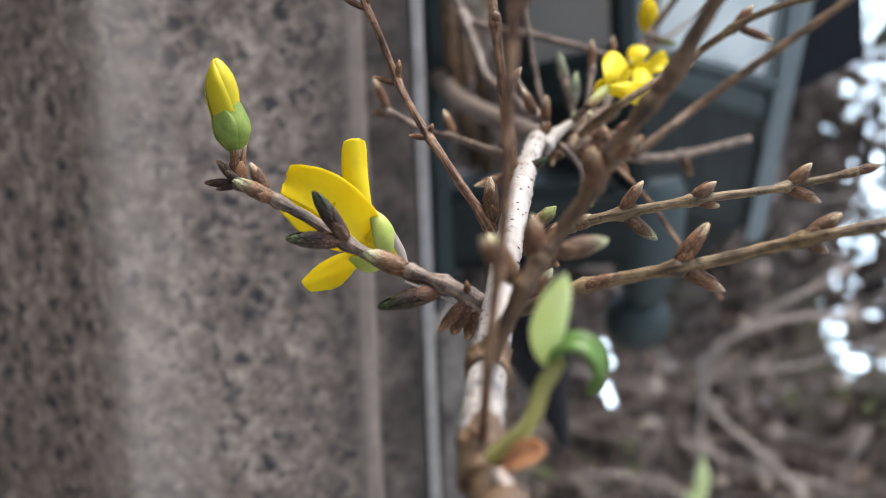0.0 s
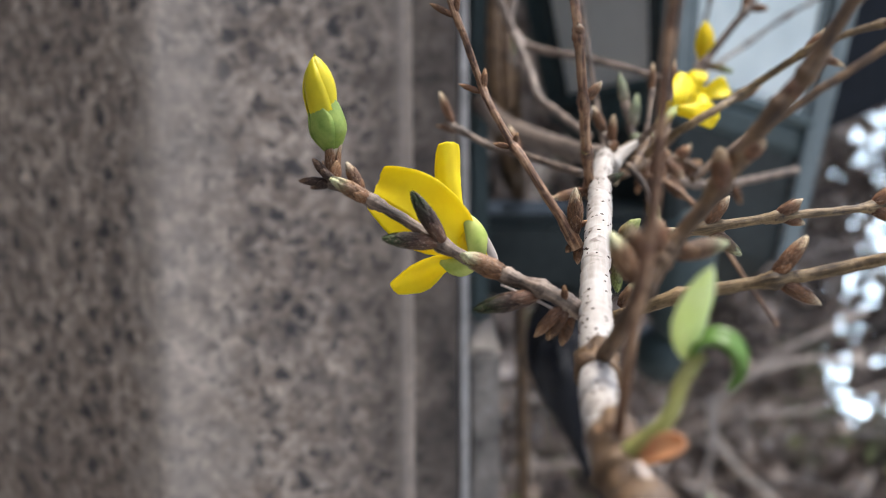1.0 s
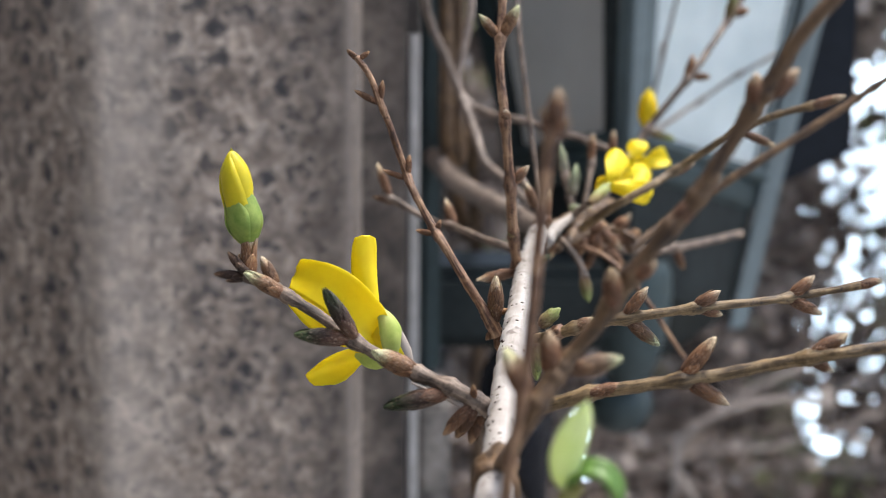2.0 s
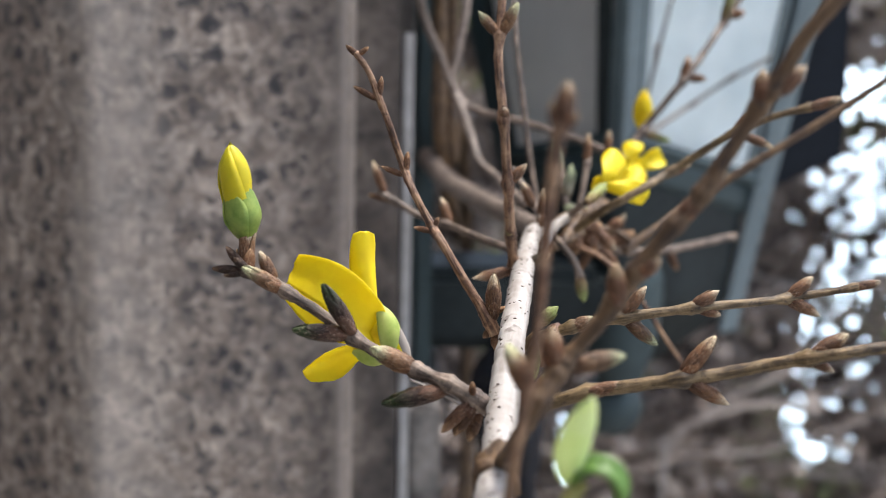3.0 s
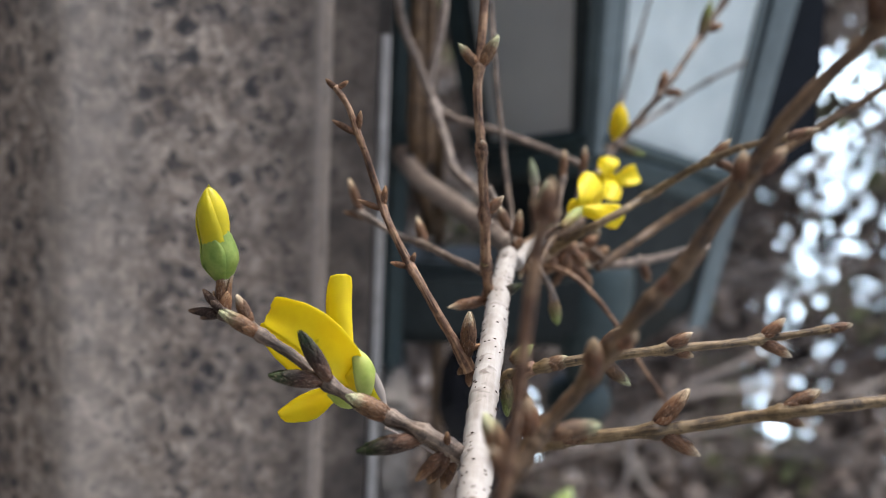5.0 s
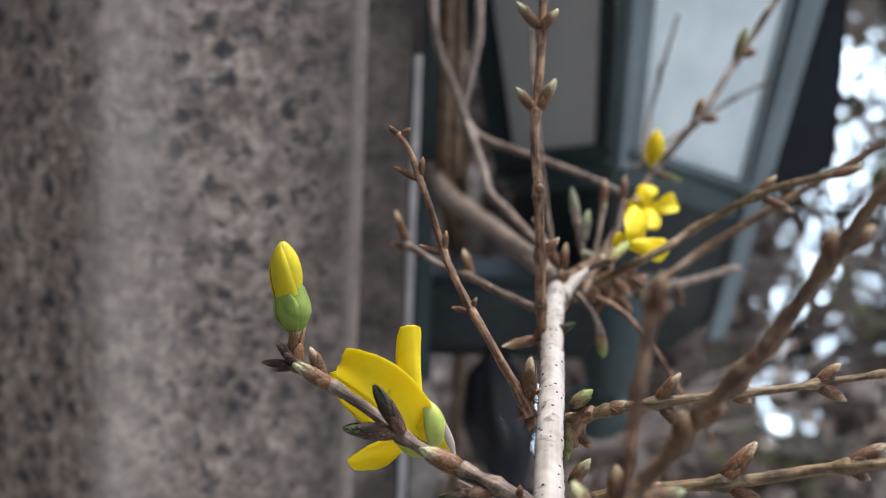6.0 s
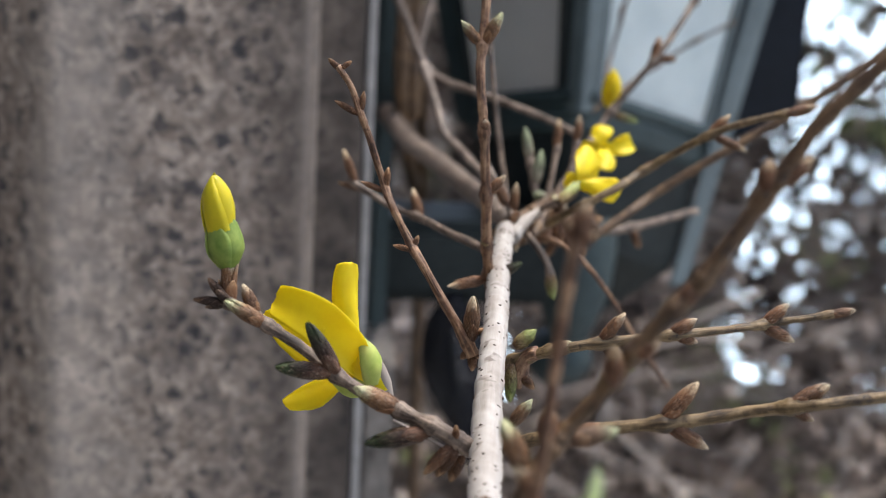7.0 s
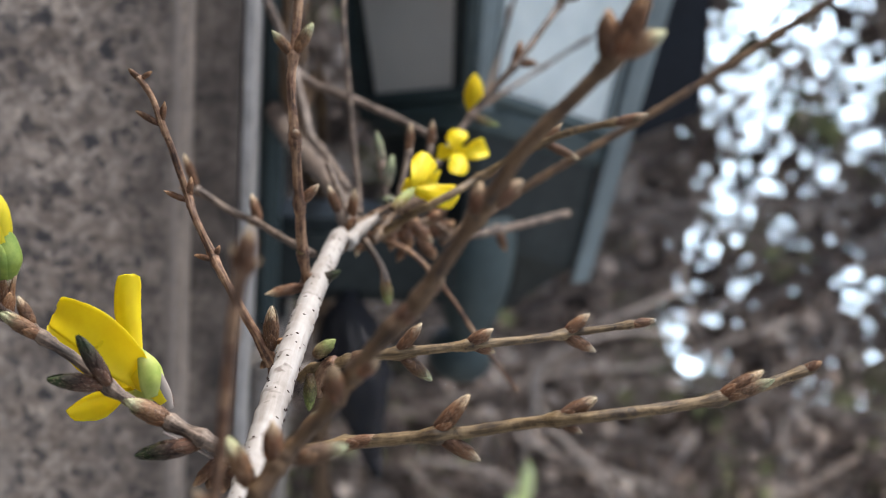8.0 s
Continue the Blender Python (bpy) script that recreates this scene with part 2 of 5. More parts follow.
SHIELD = plain("navy_black_metal", (0.009, 0.012, 0.018), 0.6, 0.0, 20, 0.5, 0.1, 0.001, 0.25)
BAG = plain("black_polythene", (0.003, 0.006, 0.015), 0.22, 0.0, 80, 0.5, 0.9, 0.007, 0.7)
# mottled tone stands in for blurred reflections on the right pane
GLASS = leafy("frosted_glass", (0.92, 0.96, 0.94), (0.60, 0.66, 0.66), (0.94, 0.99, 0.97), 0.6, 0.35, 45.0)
# darker copy of the pane glass: the left side's shade put into the colour
GLASS_SHADED = leafy("shaded_frosted_glass", (0.72, 0.70, 0.66), (0.60, 0.58, 0.545), (0.62, 0.60, 0.56), 0.25, 0.45, 18.0)
PAVING = plain("pale_concrete", (0.27, 0.275, 0.28), 0.85, scale=3, spread=0.12)
LITTER = plain("leaf_litter_soil", (0.22, 0.165, 0.125), 0.95, scale=18, spread=0.6, bump=0.8, dist=0.02)
BRANCH_DARK = bark("dark_hedge_bark", (0.025, 0.018, 0.015), (0.06, 0.044, 0.036), (0.12, 0.09, 0.075), 0.85, 60.0)
BRANCH_PALE = bark("pale_hedge_bark", (0.20, 0.165, 0.14), (0.34, 0.29, 0.25), (0.48, 0.42, 0.37), 0.85, 120.0)


def loose(name, stops, rough=0.85):
    """Many small pieces, each with its own tone."""
    m, n, l, b = node_mat(name)
    geo = n.new("ShaderNodeNewGeometry")
    col = ramp_node(n, l, geo.outputs["Random Per Island"], stops)
    col = mix_node(n, l, 0.4, col, ramp_node(n, l, noise_node(n, l, 60.0), [(0.3, (0.6, 0.58, 0.55)), (0.7, (1.15, 1.15, 1.15))]), "MULTIPLY")
    l.new(col, b.inputs["Base Color"])
    b.inputs["Roughness"].default_value = rough
    tr = n.new("ShaderNodeBsdfTranslucent")
    l.new(col, tr.inputs["Color"])
    mx = n.new("ShaderNodeMixShader")
    mx.inputs[0].default_value = 0.12
    l.new(b.outputs[0], mx.inputs[1])
    l.new(tr.outputs[0], mx.inputs[2])
    l.new(mx.outputs[0], n["Material Output"].inputs["Surface"])
    return m


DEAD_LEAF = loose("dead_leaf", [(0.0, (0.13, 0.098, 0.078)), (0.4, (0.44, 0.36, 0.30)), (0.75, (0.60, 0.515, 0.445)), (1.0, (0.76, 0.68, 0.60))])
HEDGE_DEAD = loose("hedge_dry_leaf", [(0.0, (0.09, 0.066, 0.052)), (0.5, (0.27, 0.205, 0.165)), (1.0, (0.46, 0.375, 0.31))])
# darker copy of the hedge leaf: shade in hollows put into the colour
HEDGE_SHADED = loose("shaded_hedge_leaf", [(0.0, (0.025, 0.019, 0.016)), (0.6, (0.070, 0.053, 0.044)), (1.0, (0.15, 0.118, 0.098))])
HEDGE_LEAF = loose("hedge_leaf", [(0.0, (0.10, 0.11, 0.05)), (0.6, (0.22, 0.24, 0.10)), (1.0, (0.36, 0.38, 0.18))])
TWIG_FAR = loose("hedge_bark", [(0.0, (0.04, 0.03, 0.024)), (0.6, (0.15, 0.11, 0.085)), (1.0, (0.42, 0.35, 0.295))])


# ---- mesh helpers ----
def part(name, bm, material, parent=None, label="", smooth=True):
    me = bpy.data.meshes.new(name)
    bm.to_mesh(me)
    bm.free()
    me.materials.append(material)
    if smooth:
        me.polygons.foreach_set("use_smooth", [True] * len(me.polygons))
    ob = new(name, me)
    if parent:
        ob.parent = parent
    if label:
        tagged(ob, label)
    return ob


def thing(name, label, category, at=(0, 0, 0), kind="", group=""):
    ob = new(name)
    ob.location = at
    ob.empty_display_size = 0.01
    return tagged(ob, label, category, group, kind)


def smooth_path(pts, step):
    """Catmull-Rom points along the given ones, about one step apart, with their run from 0 to 1."""
    p = [Vector(q) for q in pts]
    p = [p[0] * 2 - p[1]] + p + [p[-1] * 2 - p[-2]]
    out = []
    for i in range(1, len(p) - 2):
        a, b, c, d = p[i - 1:i + 3]
        k = max(1, int((c - b).length / step))
        for j in range(k):
            t = j / k
            out.append(0.5 * (2 * b + (c - a) * t + (2 * a - 5 * b + 4 * c - d) * t * t + (3 * b - a - 3 * c + d) * t ** 3))
    out.append(p[-2])
    return out


def tube(bm, line, radii, sides=10, lump=0.0, seed=0.0, cap=True):
    n = len(line)
    rings = []
    side = None
    uv = bm.loops.layers.uv.verify()
    run = [0.0]
    for a, b in zip(line, line[1:]):
        run.append(run[-1] + (b - a).length)
    for i, q in enumerate(line):
        d = (line[min(i + 1, n - 1)] - line[max(i - 1, 0)]).normalized()
        if side is None:
            side = d.orthogonal().normalized()
        side = (side - d * side.dot(d)).normalized()
        up = d.cross(side)
        ring = []
        for k in range(sides):
            a = 2 * math.pi * k / sides
            r = radii[i]
            if lump:
                r *= 1 + lump * noise.noise(q * 350 + Vector((seed + math.cos(a), math.sin(a), seed))) + lump * 0.55 * max(0.0, noise.noise(q * 1500 + Vector((3 * math.cos(a), 3 * math.sin(a), seed))) - 0.1)
            ring.append(bm.verts.new(q + side * math.cos(a) * r + up * math.sin(a) * r))
        rings.append(ring)
    turn = 2 * math.pi * radii[0] / sides
    for i in range(n - 1):
        a, b = rings[i], rings[i + 1]
        for k in range(sides):
            f = bm.faces.new((a[k], a[(k + 1) % sides], b[(k + 1) % sides], b[k]))
            for loop, (p, q) in zip(f.loops, ((k, i), (k + 1, i), (k + 1, i + 1), (k, i + 1))):
                loop[uv].uv = (p * turn + seed * 0.01, run[q])
    if cap:
        bm.faces.new(rings[0][::-1])
        bm.faces.new(rings[-1])


def box(bm, x0, x1, y0, y1, z0, z1, bevel=0.0):
    made = bmesh.ops.create_cube(bm, size=1.0, matrix=Matrix.LocRotScale(((x0 + x1) / 2, (y0 + y1) / 2, (z0 + z1) / 2), None, (x1 - x0, y1 - y0, z1 - z0)))
    if bevel:
        edges = list({e for v in made["verts"] for e in v.link_edges})
        bmesh.ops.bevel(bm, geom=edges, offset=bevel, segments=2, affect="EDGES")


def prism(bm, plan, z0, z1):
    lo = [bm.verts.new((x, y, z0)) for x, y in plan]
    hi = [bm.verts.new((x, y, z1)) for x, y in plan]
    k = len(plan)
    for i in range(k):
        bm.faces.new((lo[i], lo[(i + 1) % k], hi[(i + 1) % k], hi[i]))
    bm.faces.new(lo[::-1])
    bm.faces.new(hi)


def lathe(bm, profile, centre, sides=24, axis=None):
    m = Matrix.Translation(centre)
    if axis is not None:
        m = m @ Vector(axis).to_track_quat("Z", "Y").to_matrix().to_4x4()
    rings = []
    for r, z in profile:
        rings.append([bm.verts.new(m @ Vector((r * math.cos(2 * math.pi * k / sides), r * math.sin(2 * math.pi * k / sides), z))) for k in range(sides)])
    for a, b in zip(rings, rings[1:]):
        for k in range(sides):
            bm.faces.new((a[k], a[(k + 1) % sides], b[(k + 1) % sides], b[k]))
    bm.faces.new(rings[0][::-1])
    bm.faces.new(rings[-1])


def sheet(bm, grid, thick):
    """A thin solid sheet over a grid of points."""
    nu, nv = len(grid), len(grid[0])
    top = [[None] * nv for _ in range(nu)]
    low = [[None] * nv for _ in range(nu)]
    for i in range(nu):
        for j in range(nv):
            du = grid[min(i + 1, nu - 1)][j] - grid[max(i - 1, 0)][j]
            dv = grid[i][min(j + 1, nv - 1)] - grid[i][max(j - 1, 0)]
            nrm = du.cross(dv)
            nrm = nrm.normalized() if nrm.length > 1e-12 else Vector((0, 0, 1))
            top[i][j] = bm.verts.new(grid[i][j] + nrm * thick / 2)
            low[i][j] = bm.verts.new(grid[i][j] - nrm * thick / 2)
    for i in range(nu - 1):
        for j in range(nv - 1):
            bm.faces.new((top[i][j], top[i + 1][j], top[i + 1][j + 1], top[i][j + 1]))
            bm.faces.new((low[i][j], low[i][j + 1], low[i + 1][j + 1], low[i + 1][j]))
    rim = [(i, 0) for i in range(nu)] + [(nu - 1, j) for j in range(1, nv)] + [(i, nv - 1) for i in range(nu - 2, -1, -1)] + [(0, j) for j in range(nv - 2, 0, -1)]
    for (a, b), (c, d) in zip(rim, rim[1:] + rim[:1]):
        bm.faces.new((top[a][b], low[a][b], low[c][d], top[c][d]))


def blade(bm, spine, across, width, cup=0.0, thick=0.00015, blunt=0.5, foot=0.25, nu=18, nv=11, ripple=0.0, tip=0.02, sharp=3.0, profile=None, ends=0.0):
    """A petal or leaf: a curved spine, an across direction, half its width, cupped by some share of it."""
    pts = []
    fine = smooth_path(spine, max(1e-5, (Vector(spine[-1]) - Vector(spine[0])).length / 40))
    for i in range(nu):
        pts.append(fine[min(len(fine) - 1, round(i * (len(fine) - 1) / (nu - 1)))])
    across = Vector(across).normalized()
    grid = []
    for i in range(nu):
        u = i / (nu - 1)
        d = (pts[min(i + 1, nu - 1)] - pts[max(i - 1, 0)]).normalized()
        s = (across - d * across.dot(d)).normalized()
        up = d.cross(s)
        w = width * (foot + (1 - foot) * math.sin(min(1.0, u / 0.6) * math.pi / 2)) * (tip + (1 - tip) * max(0.0, 1 - max(0.0, (u - blunt) / (1 - blunt)) ** sharp) ** 0.5)
        if profile:
            q = u * (len(profile) - 1)
            k = min(int(q), len(profile) - 2)
            e = q - k
            w = width * (profile[k] + (profile[k + 1] - profile[k]) * (e * e * (3 - 2 * e) * 0.4 + e * 0.6))
            if ends and u > 1 - ends:
                w *= 0.35 + 0.65 * math.sqrt(max(0.0, 1 - ((u - 1 + ends) / ends) ** 2.4))
        row = []
        for j in range(nv):
            v = 2 * j / (nv - 1) - 1
            lift = cup * w * v * v + ripple * width * math.sin(7 * u + 3 * v) * abs(v)
            row.append(pts[i] + s * (w * v) + up * lift)
        grid.append(row)
    sheet(bm, grid, thick)


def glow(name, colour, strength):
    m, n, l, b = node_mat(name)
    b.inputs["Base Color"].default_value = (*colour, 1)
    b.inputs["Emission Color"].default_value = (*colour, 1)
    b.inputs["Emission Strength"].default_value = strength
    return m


# glowing surface added to stand in for sky behind the hedge gaps
SKY_GLOW = glow("bright_sky_glow", (0.68, 0.85, 1.0), 6.0)


# ---- ground and distance ----
def ground():
    bm = bmesh.new()
    xs = [-3000, -60, -8, -3, -1, 0, 1, 2, 3, 4, 6, 8, 60, 3000]
    ys = [-3000, -60, -8, -2, 0, 1, 2, 3, 3.6, 5, 8, 14, 20, 32, 60, 3000]
    def fall(y):
        """The ground drops beyond the hedge so the glowing backdrop shows in low gaps."""
        return float(np.interp(y, (3.1, 8, 32), (0.0, -3.0, -16.0)))
    v = [[bm.verts.new((x, y, fall(y) + 0.03 * noise.noise(Vector((x, y, 0))) if abs(x) < 9 and abs(y) < 9 else fall(y))) for y in ys] for x in xs]
    for i in range(len(xs) - 1):
        for j in range(len(ys) - 1):
            bm.faces.new((v[i][j], v[i + 1][j], v[i + 1][j + 1], v[i][j + 1]))
    ob = part("ground", bm, PAVING)
    tagged(ob, "grey concrete ground falling away beyond the hedge", "ground", kind="structure")
    bm = bmesh.new()
    n = 60
    g = []
    for i in range(n + 1):
        row = []
        for j in range(n + 1):
            x, y = -1.5 + 4.5 * i / n, 0.75 + 2.3 * j / n
            rise = 0.66 * math.sin(min(1.0, (y - 0.75) / 1.5) * math.pi / 2) * (1 - max(0.0, (y - 2.35) / 0.7) ** 2)
            row.append(bm.verts.new((x, y, -0.02 + rise + 0.07 * noise.noise(Vector((x * 3, y * 3, 3))) + 0.03 * noise.noise(Vector((x * 11, y * 11, 5))))))
        g.append(row)
    for i in range(n):
        for j in range(n):
            bm.faces.new((g[i][j], g[i + 1][j], g[i + 1][j + 1], g[i][j + 1]))
    tagged(part("soil_bank", bm, LITTER), "sloping bank of brown soil and leaf litter under the hedge", "soil bank", kind="structure")


ground()


def distance():
    """Glowing sheet far beyond the hedge, added in place of the bright overcast sky."""
    bm = bmesh.new()
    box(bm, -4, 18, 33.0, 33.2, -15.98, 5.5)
    tagged(part("backdrop", bm, SKY_GLOW, smooth=False), "glowing bluish-white sheet in place of bright sky beyond the hedge", "backdrop", kind="structure")


distance()


# ---- hedge behind ----
def hedge():
    rng = np.random.default_rng(4)
    root = thing("hedge", "bare brown winter hedge with dry leaves and sky gaps", "hedge", (0.9, 1.9, 0.0), "stuff")
    # ragged openings, in clusters: the middle and the half sizes of each
    clusters = [(0.593, 1.25, 0.075, 0.11), (0.66, 1.33, 0.10, 0.05), (0.618, 1.135, 0.05, 0.06), (0.578, 1.045, 0.045, 0.05), (0.735, 1.25, 0.055, 0.08), (0.703, 1.125, 0.03, 0.047),
                (0.632, 0.94, 0.026, 0.022), (0.55, 0.937, 0.03, 0.016), (0.527, 0.855, 0.012, 0.028), (0.597, 0.83, 0.022, 0.02), (0.785, 0.95, 0.038, 0.035), (0.812, 0.86, 0.014, 0.045),
                (0.808, 0.774, 0.022, 0.03), (0.805, 0.665, 0.01, 0.018), (0.534, 0.893, 0.024, 0.03), (0.556, 0.828, 0.026, 0.026), (0.56, 1.0, 0.03, 0.03), (0.60, 0.90, 0.03, 0.014), (0.62, 0.975, 0.022, 0.014), (0.212, 0.85, 0.012, 0.02), (0.214, 0.785, 0.012, 0.022),
                (0.77, 1.146, 0.03, 0.025), (0.64, 1.19, 0.04, 0.04), (0.56, 1.09, 0.03, 0.04), (0.86, 1.2, 0.05, 0.16), (0.14, 0.66, 0.05, 0.035), (0.68, 1.03, 0.03, 0.03), (0.74, 0.82, 0.03, 0.05)]
    holes = [(0.104, 0.888, 0.0034), (0.068, 0.736, 0.0038), (0.071, 0.681, 0.0040), (0.127, 0.655, 0.0036), (0.229, 0.894, 0.0026), (0.530, 0.905, 0.0055), (0.540, 0.893, 0.005), (0.536, 0.876, 0.0045), (0.524, 0.890, 0.003), (0.552, 0.838, 0.005), (0.562, 0.828, 0.005), (0.556, 0.816, 0.0045), (0.545, 0.826, 0.003), (0.213, 0.792, 0.004), (0.203, 0.665, 0.004), (0.43, 0.664, 0.004), (0.10, 0.65, 0.004), (0.19, 0.655, 0.004)]
    for a, b, c, d in clusters:
        for k in range(max(3, int(math.pi * c * d / 0.46e-4))):
            r, w = math.sqrt(rng.random()), rng.uniform(0, 6.283)
            h = (a + c * r * math.cos(w), b + d * r * math.sin(w), rng.uniform(0.0, 0.0011) + 0.0016 * (rng.random() < 0.10))
            if noise.noise(Vector((h[0] * 38, h[1] * 38, 1.7))) > -0.24 and all((h[0] - q[0]) ** 2 + (h[1] - q[1]) ** 2 > 0.0050 ** 2 for q in holes):
                holes.append(h)
    for k in range(260):
        holes.append((rng.uniform(0.50, 0.95), rng.uniform(0.60, 1.4), rng.uniform(0.0, 0.0014)))
    for k in range(14):
        holes.append((rng.uniform(0.05, 0.50), rng.uniform(0.58, 0.80), rng.uniform(0.0004, 0.0012)))
    holes = np.array(holes)
    def clear(x, z, reach):
        """True where no opening lies within reach."""
        ok = np.ones(len(x), bool)
        for a, b, r in holes:
            near = np.flatnonzero((np.abs(x - a) < r + 0.02) & (np.abs(z - b) < r + 0.02))
            ok[near] &= (x[near] - a) ** 2 + (z[near] - b) ** 2 > (r + reach[near]) ** 2
        return ok
    def lay(p):
        """Leans the face back, scaled about the camera's place to fit its view."""
        k = 1 - 0.32 * np.maximum(0.0, 1.1 - p[:, 2:3])
        return np.hstack((p[:, :2] * k, 1.43 + (p[:, 2:3] - 1.43) * k))
    def leaves(p, size, tilt):
        """Small folded leaves round the points p, turned at random and tipped by up to tilt."""
        n = len(p)
        turn, lean, fold = rng.uniform(0, 6.283, n), rng.uniform(-1, 1, (n, 2)) * tilt, rng.uniform(0.1, 0.35, n)
        u = np.stack((np.cos(turn), lean[:, 0] * np.cos(turn) + lean[:, 1] * np.sin(turn), np.sin(turn)), 1)
        v = np.stack((-np.sin(turn), lean[:, 1] * np.cos(turn) - lean[:, 0] * np.sin(turn), np.cos(turn)), 1)
        s, w = size[:, None], (size * rng.uniform(0.6, 0.95, n))[:, None]
        back = np.zeros((n, 3))
        back[:, 1] = fold * size
        return np.stack((p - u * s, p - v * w + back, p + u * s, p + v * w + back), 1)
    def cloud(name, quads, mat):
        quads = np.concatenate(quads)
        me = bpy.data.meshes.new(name)
        pts = quads.reshape(-1, 3) - np.array((0.9, 1.9, 0.0))
        me.from_pydata(pts.tolist(), [], np.arange(len(pts)).reshape(-1, 4).tolist())
        me.materials.append(mat)
        new(name, me).parent = root
    def field(x, z, scale, seed):
        return np.array([noise.noise(Vector((a * scale, b * scale, seed))) for a, b in zip(x, z)])
    kinds = {"tan": [], "brown": [], "dark": [], "olive": []}
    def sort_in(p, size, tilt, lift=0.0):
        """Leaf tones clump a few centimetres wide; the dark ones stand for shaded hollows."""
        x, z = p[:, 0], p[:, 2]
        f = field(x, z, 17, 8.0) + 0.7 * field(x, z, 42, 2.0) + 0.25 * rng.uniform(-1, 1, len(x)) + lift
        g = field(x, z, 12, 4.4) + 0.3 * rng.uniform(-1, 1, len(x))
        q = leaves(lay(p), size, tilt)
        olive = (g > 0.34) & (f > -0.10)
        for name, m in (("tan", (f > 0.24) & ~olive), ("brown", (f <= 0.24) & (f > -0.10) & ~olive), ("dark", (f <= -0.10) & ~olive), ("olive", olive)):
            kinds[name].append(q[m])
    # the thicket: a mosaic of overlapping small leaves with the openings left out
    def mosaic(x0, x1, z0, z1, pitch):
        gx, gz = np.meshgrid(np.arange(x0, x1, pitch), np.arange(z0, z1, pitch))
        x, z = gx.ravel() + rng.uniform(-0.3, 0.3, gx.size) * pitch, gz.ravel() + rng.uniform(-0.3, 0.3, gx.size) * pitch
        ok = clear(x, z, np.full(len(x), 1.32 * pitch))
        x, z = x[ok], z[ok]
        sort_in(np.stack((x, 2.0 + rng.uniform(0, 0.006, len(x)), z), 1), rng.uniform(1.6, 2.0, len(x)) * pitch, 0.35)
    mosaic(0.45, 0.95, 0.58, 1.44, 0.0024)
    mosaic(-0.05, 0.45, 0.50, 1.50, 0.0034)
    mosaic(0.95, 1.02, 0.50, 1.50, 0.0034)
    mosaic(0.45, 0.95, 0.50, 0.58, 0.0034)
    mosaic(0.45, 0.95, 1.44, 1.50, 0.0034)
    mosaic(-0.7, -0.05, 0.25, 1.56, 0.012)
    mosaic(1.02, 1.8, 0.25, 1.56, 0.012)
    mosaic(-0.05, 1.02, 0.25, 0.50, 0.010)
    mosaic(-0.05, 1.02, 1.50, 1.56, 0.010)
    # looser leaves in front of it, in clumps
    x, z = rng.uniform(-0.3, 1.2, 26000), rng.uniform(0.4, 1.6, 26000)
    keep = (field(x, z, 14, 21.0) > 0.05) & clear(x, z, np.full(len(x), 0.006))
    x, z = x[keep], z[keep]
    sort_in(np.stack((x, rng.uniform(1.86, 1.99, len(x)), z), 1), rng.uniform(0.005, 0.013, len(x)), 1.2, 0.12)
    def bank(x, y):
        return 0.66 * math.sin(min(1.0, (y - 0.75) / 1.5) * math.pi / 2) + 0.07 * noise.noise(Vector((x * 3, y * 3, 3)))
    # litter on the bank
    p = np.stack((rng.uniform(-0.6, 1.6, 22000), rng.uniform(0.8, 2.0, 22000), np.zeros(22000)), 1)
    p[:, 2] = [bank(a, b) for a, b in p[:, :2]] + rng.uniform(0.0, 0.05, 22000)
    q = leaves(p, rng.uniform(0.008, 0.024, 22000), 2.5)
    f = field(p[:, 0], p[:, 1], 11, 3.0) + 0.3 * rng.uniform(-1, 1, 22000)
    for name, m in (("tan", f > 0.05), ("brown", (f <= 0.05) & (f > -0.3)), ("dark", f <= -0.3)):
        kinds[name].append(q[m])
    for name, part_name, mat in (("tan", "leaf_litter", DEAD_LEAF), ("brown", "dry_leaves", HEDGE_DEAD), ("dark", "dark_leaves", HEDGE_SHADED), ("olive", "green_leaves", HEDGE_LEAF)):
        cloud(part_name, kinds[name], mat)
    # twigs: fine ones everywhere, stouter dark and pale ones across the face
    def stick(bm, x, y, z, ln, r, rise):
        d = Vector((rng.uniform(-1, 1), rng.uniform(-0.3, 0.3), rng.uniform(-0.7, 0.9) * rise)).normalized()
        p0 = Vector((x, y, z))
        bend = Vector((rng.uniform(-1, 1), rng.uniform(-1, 1), rng.uniform(-1, 1))) * 0.12 * ln
        tube(bm, [p0, p0 + d * ln * 0.35 + bend * 0.6, p0 + d * ln * 0.7 + bend, p0 + d * ln], [r, r * 0.9, r * 0.75, r * 0.5], 4)
    bm = bmesh.new()
    for i in range(1500):
        x, z = rng.uniform(-0.3, 1.3), rng.uniform(0.45, 1.7)
        k = 1 - 0.32 * max(0.0, 1.1 - z)
        y = rng.uniform(1.84, 1.985)
        stick(bm, x * k, y * k, 1.43 + (z - 1.43) * k, rng.uniform(0.05, 0.3), rng.uniform(0.0006, 0.0021), 1.0)
    for i in range(300):
        x, y = rng.uniform(-0.5, 1.3), rng.uniform(0.95, 1.95)
        stick(bm, x, y, bank(x, y) + rng.uniform(0.0, 0.4), rng.uniform(0.12, 0.4), rng.uniform(0.0009, 0.003), 0.8)
    bm.transform(Matrix.Translation((-0.9, -1.9, 0)))
    part("twigs", bm, TWIG_FAR, root)
    dark, pale = bmesh.new(), bmesh.new()
    for i in range(26):
        x, z = rng.uniform(0.15, 0.7), (0.885, 0.94, 1.06, 0.72, 0.79, 1.2, 0.66, 0.90, 0.83, 0.60)[i % 10] + rng.uniform(-0.02, 0.02)
        slope = rng.uniform(-0.5, 0.4)
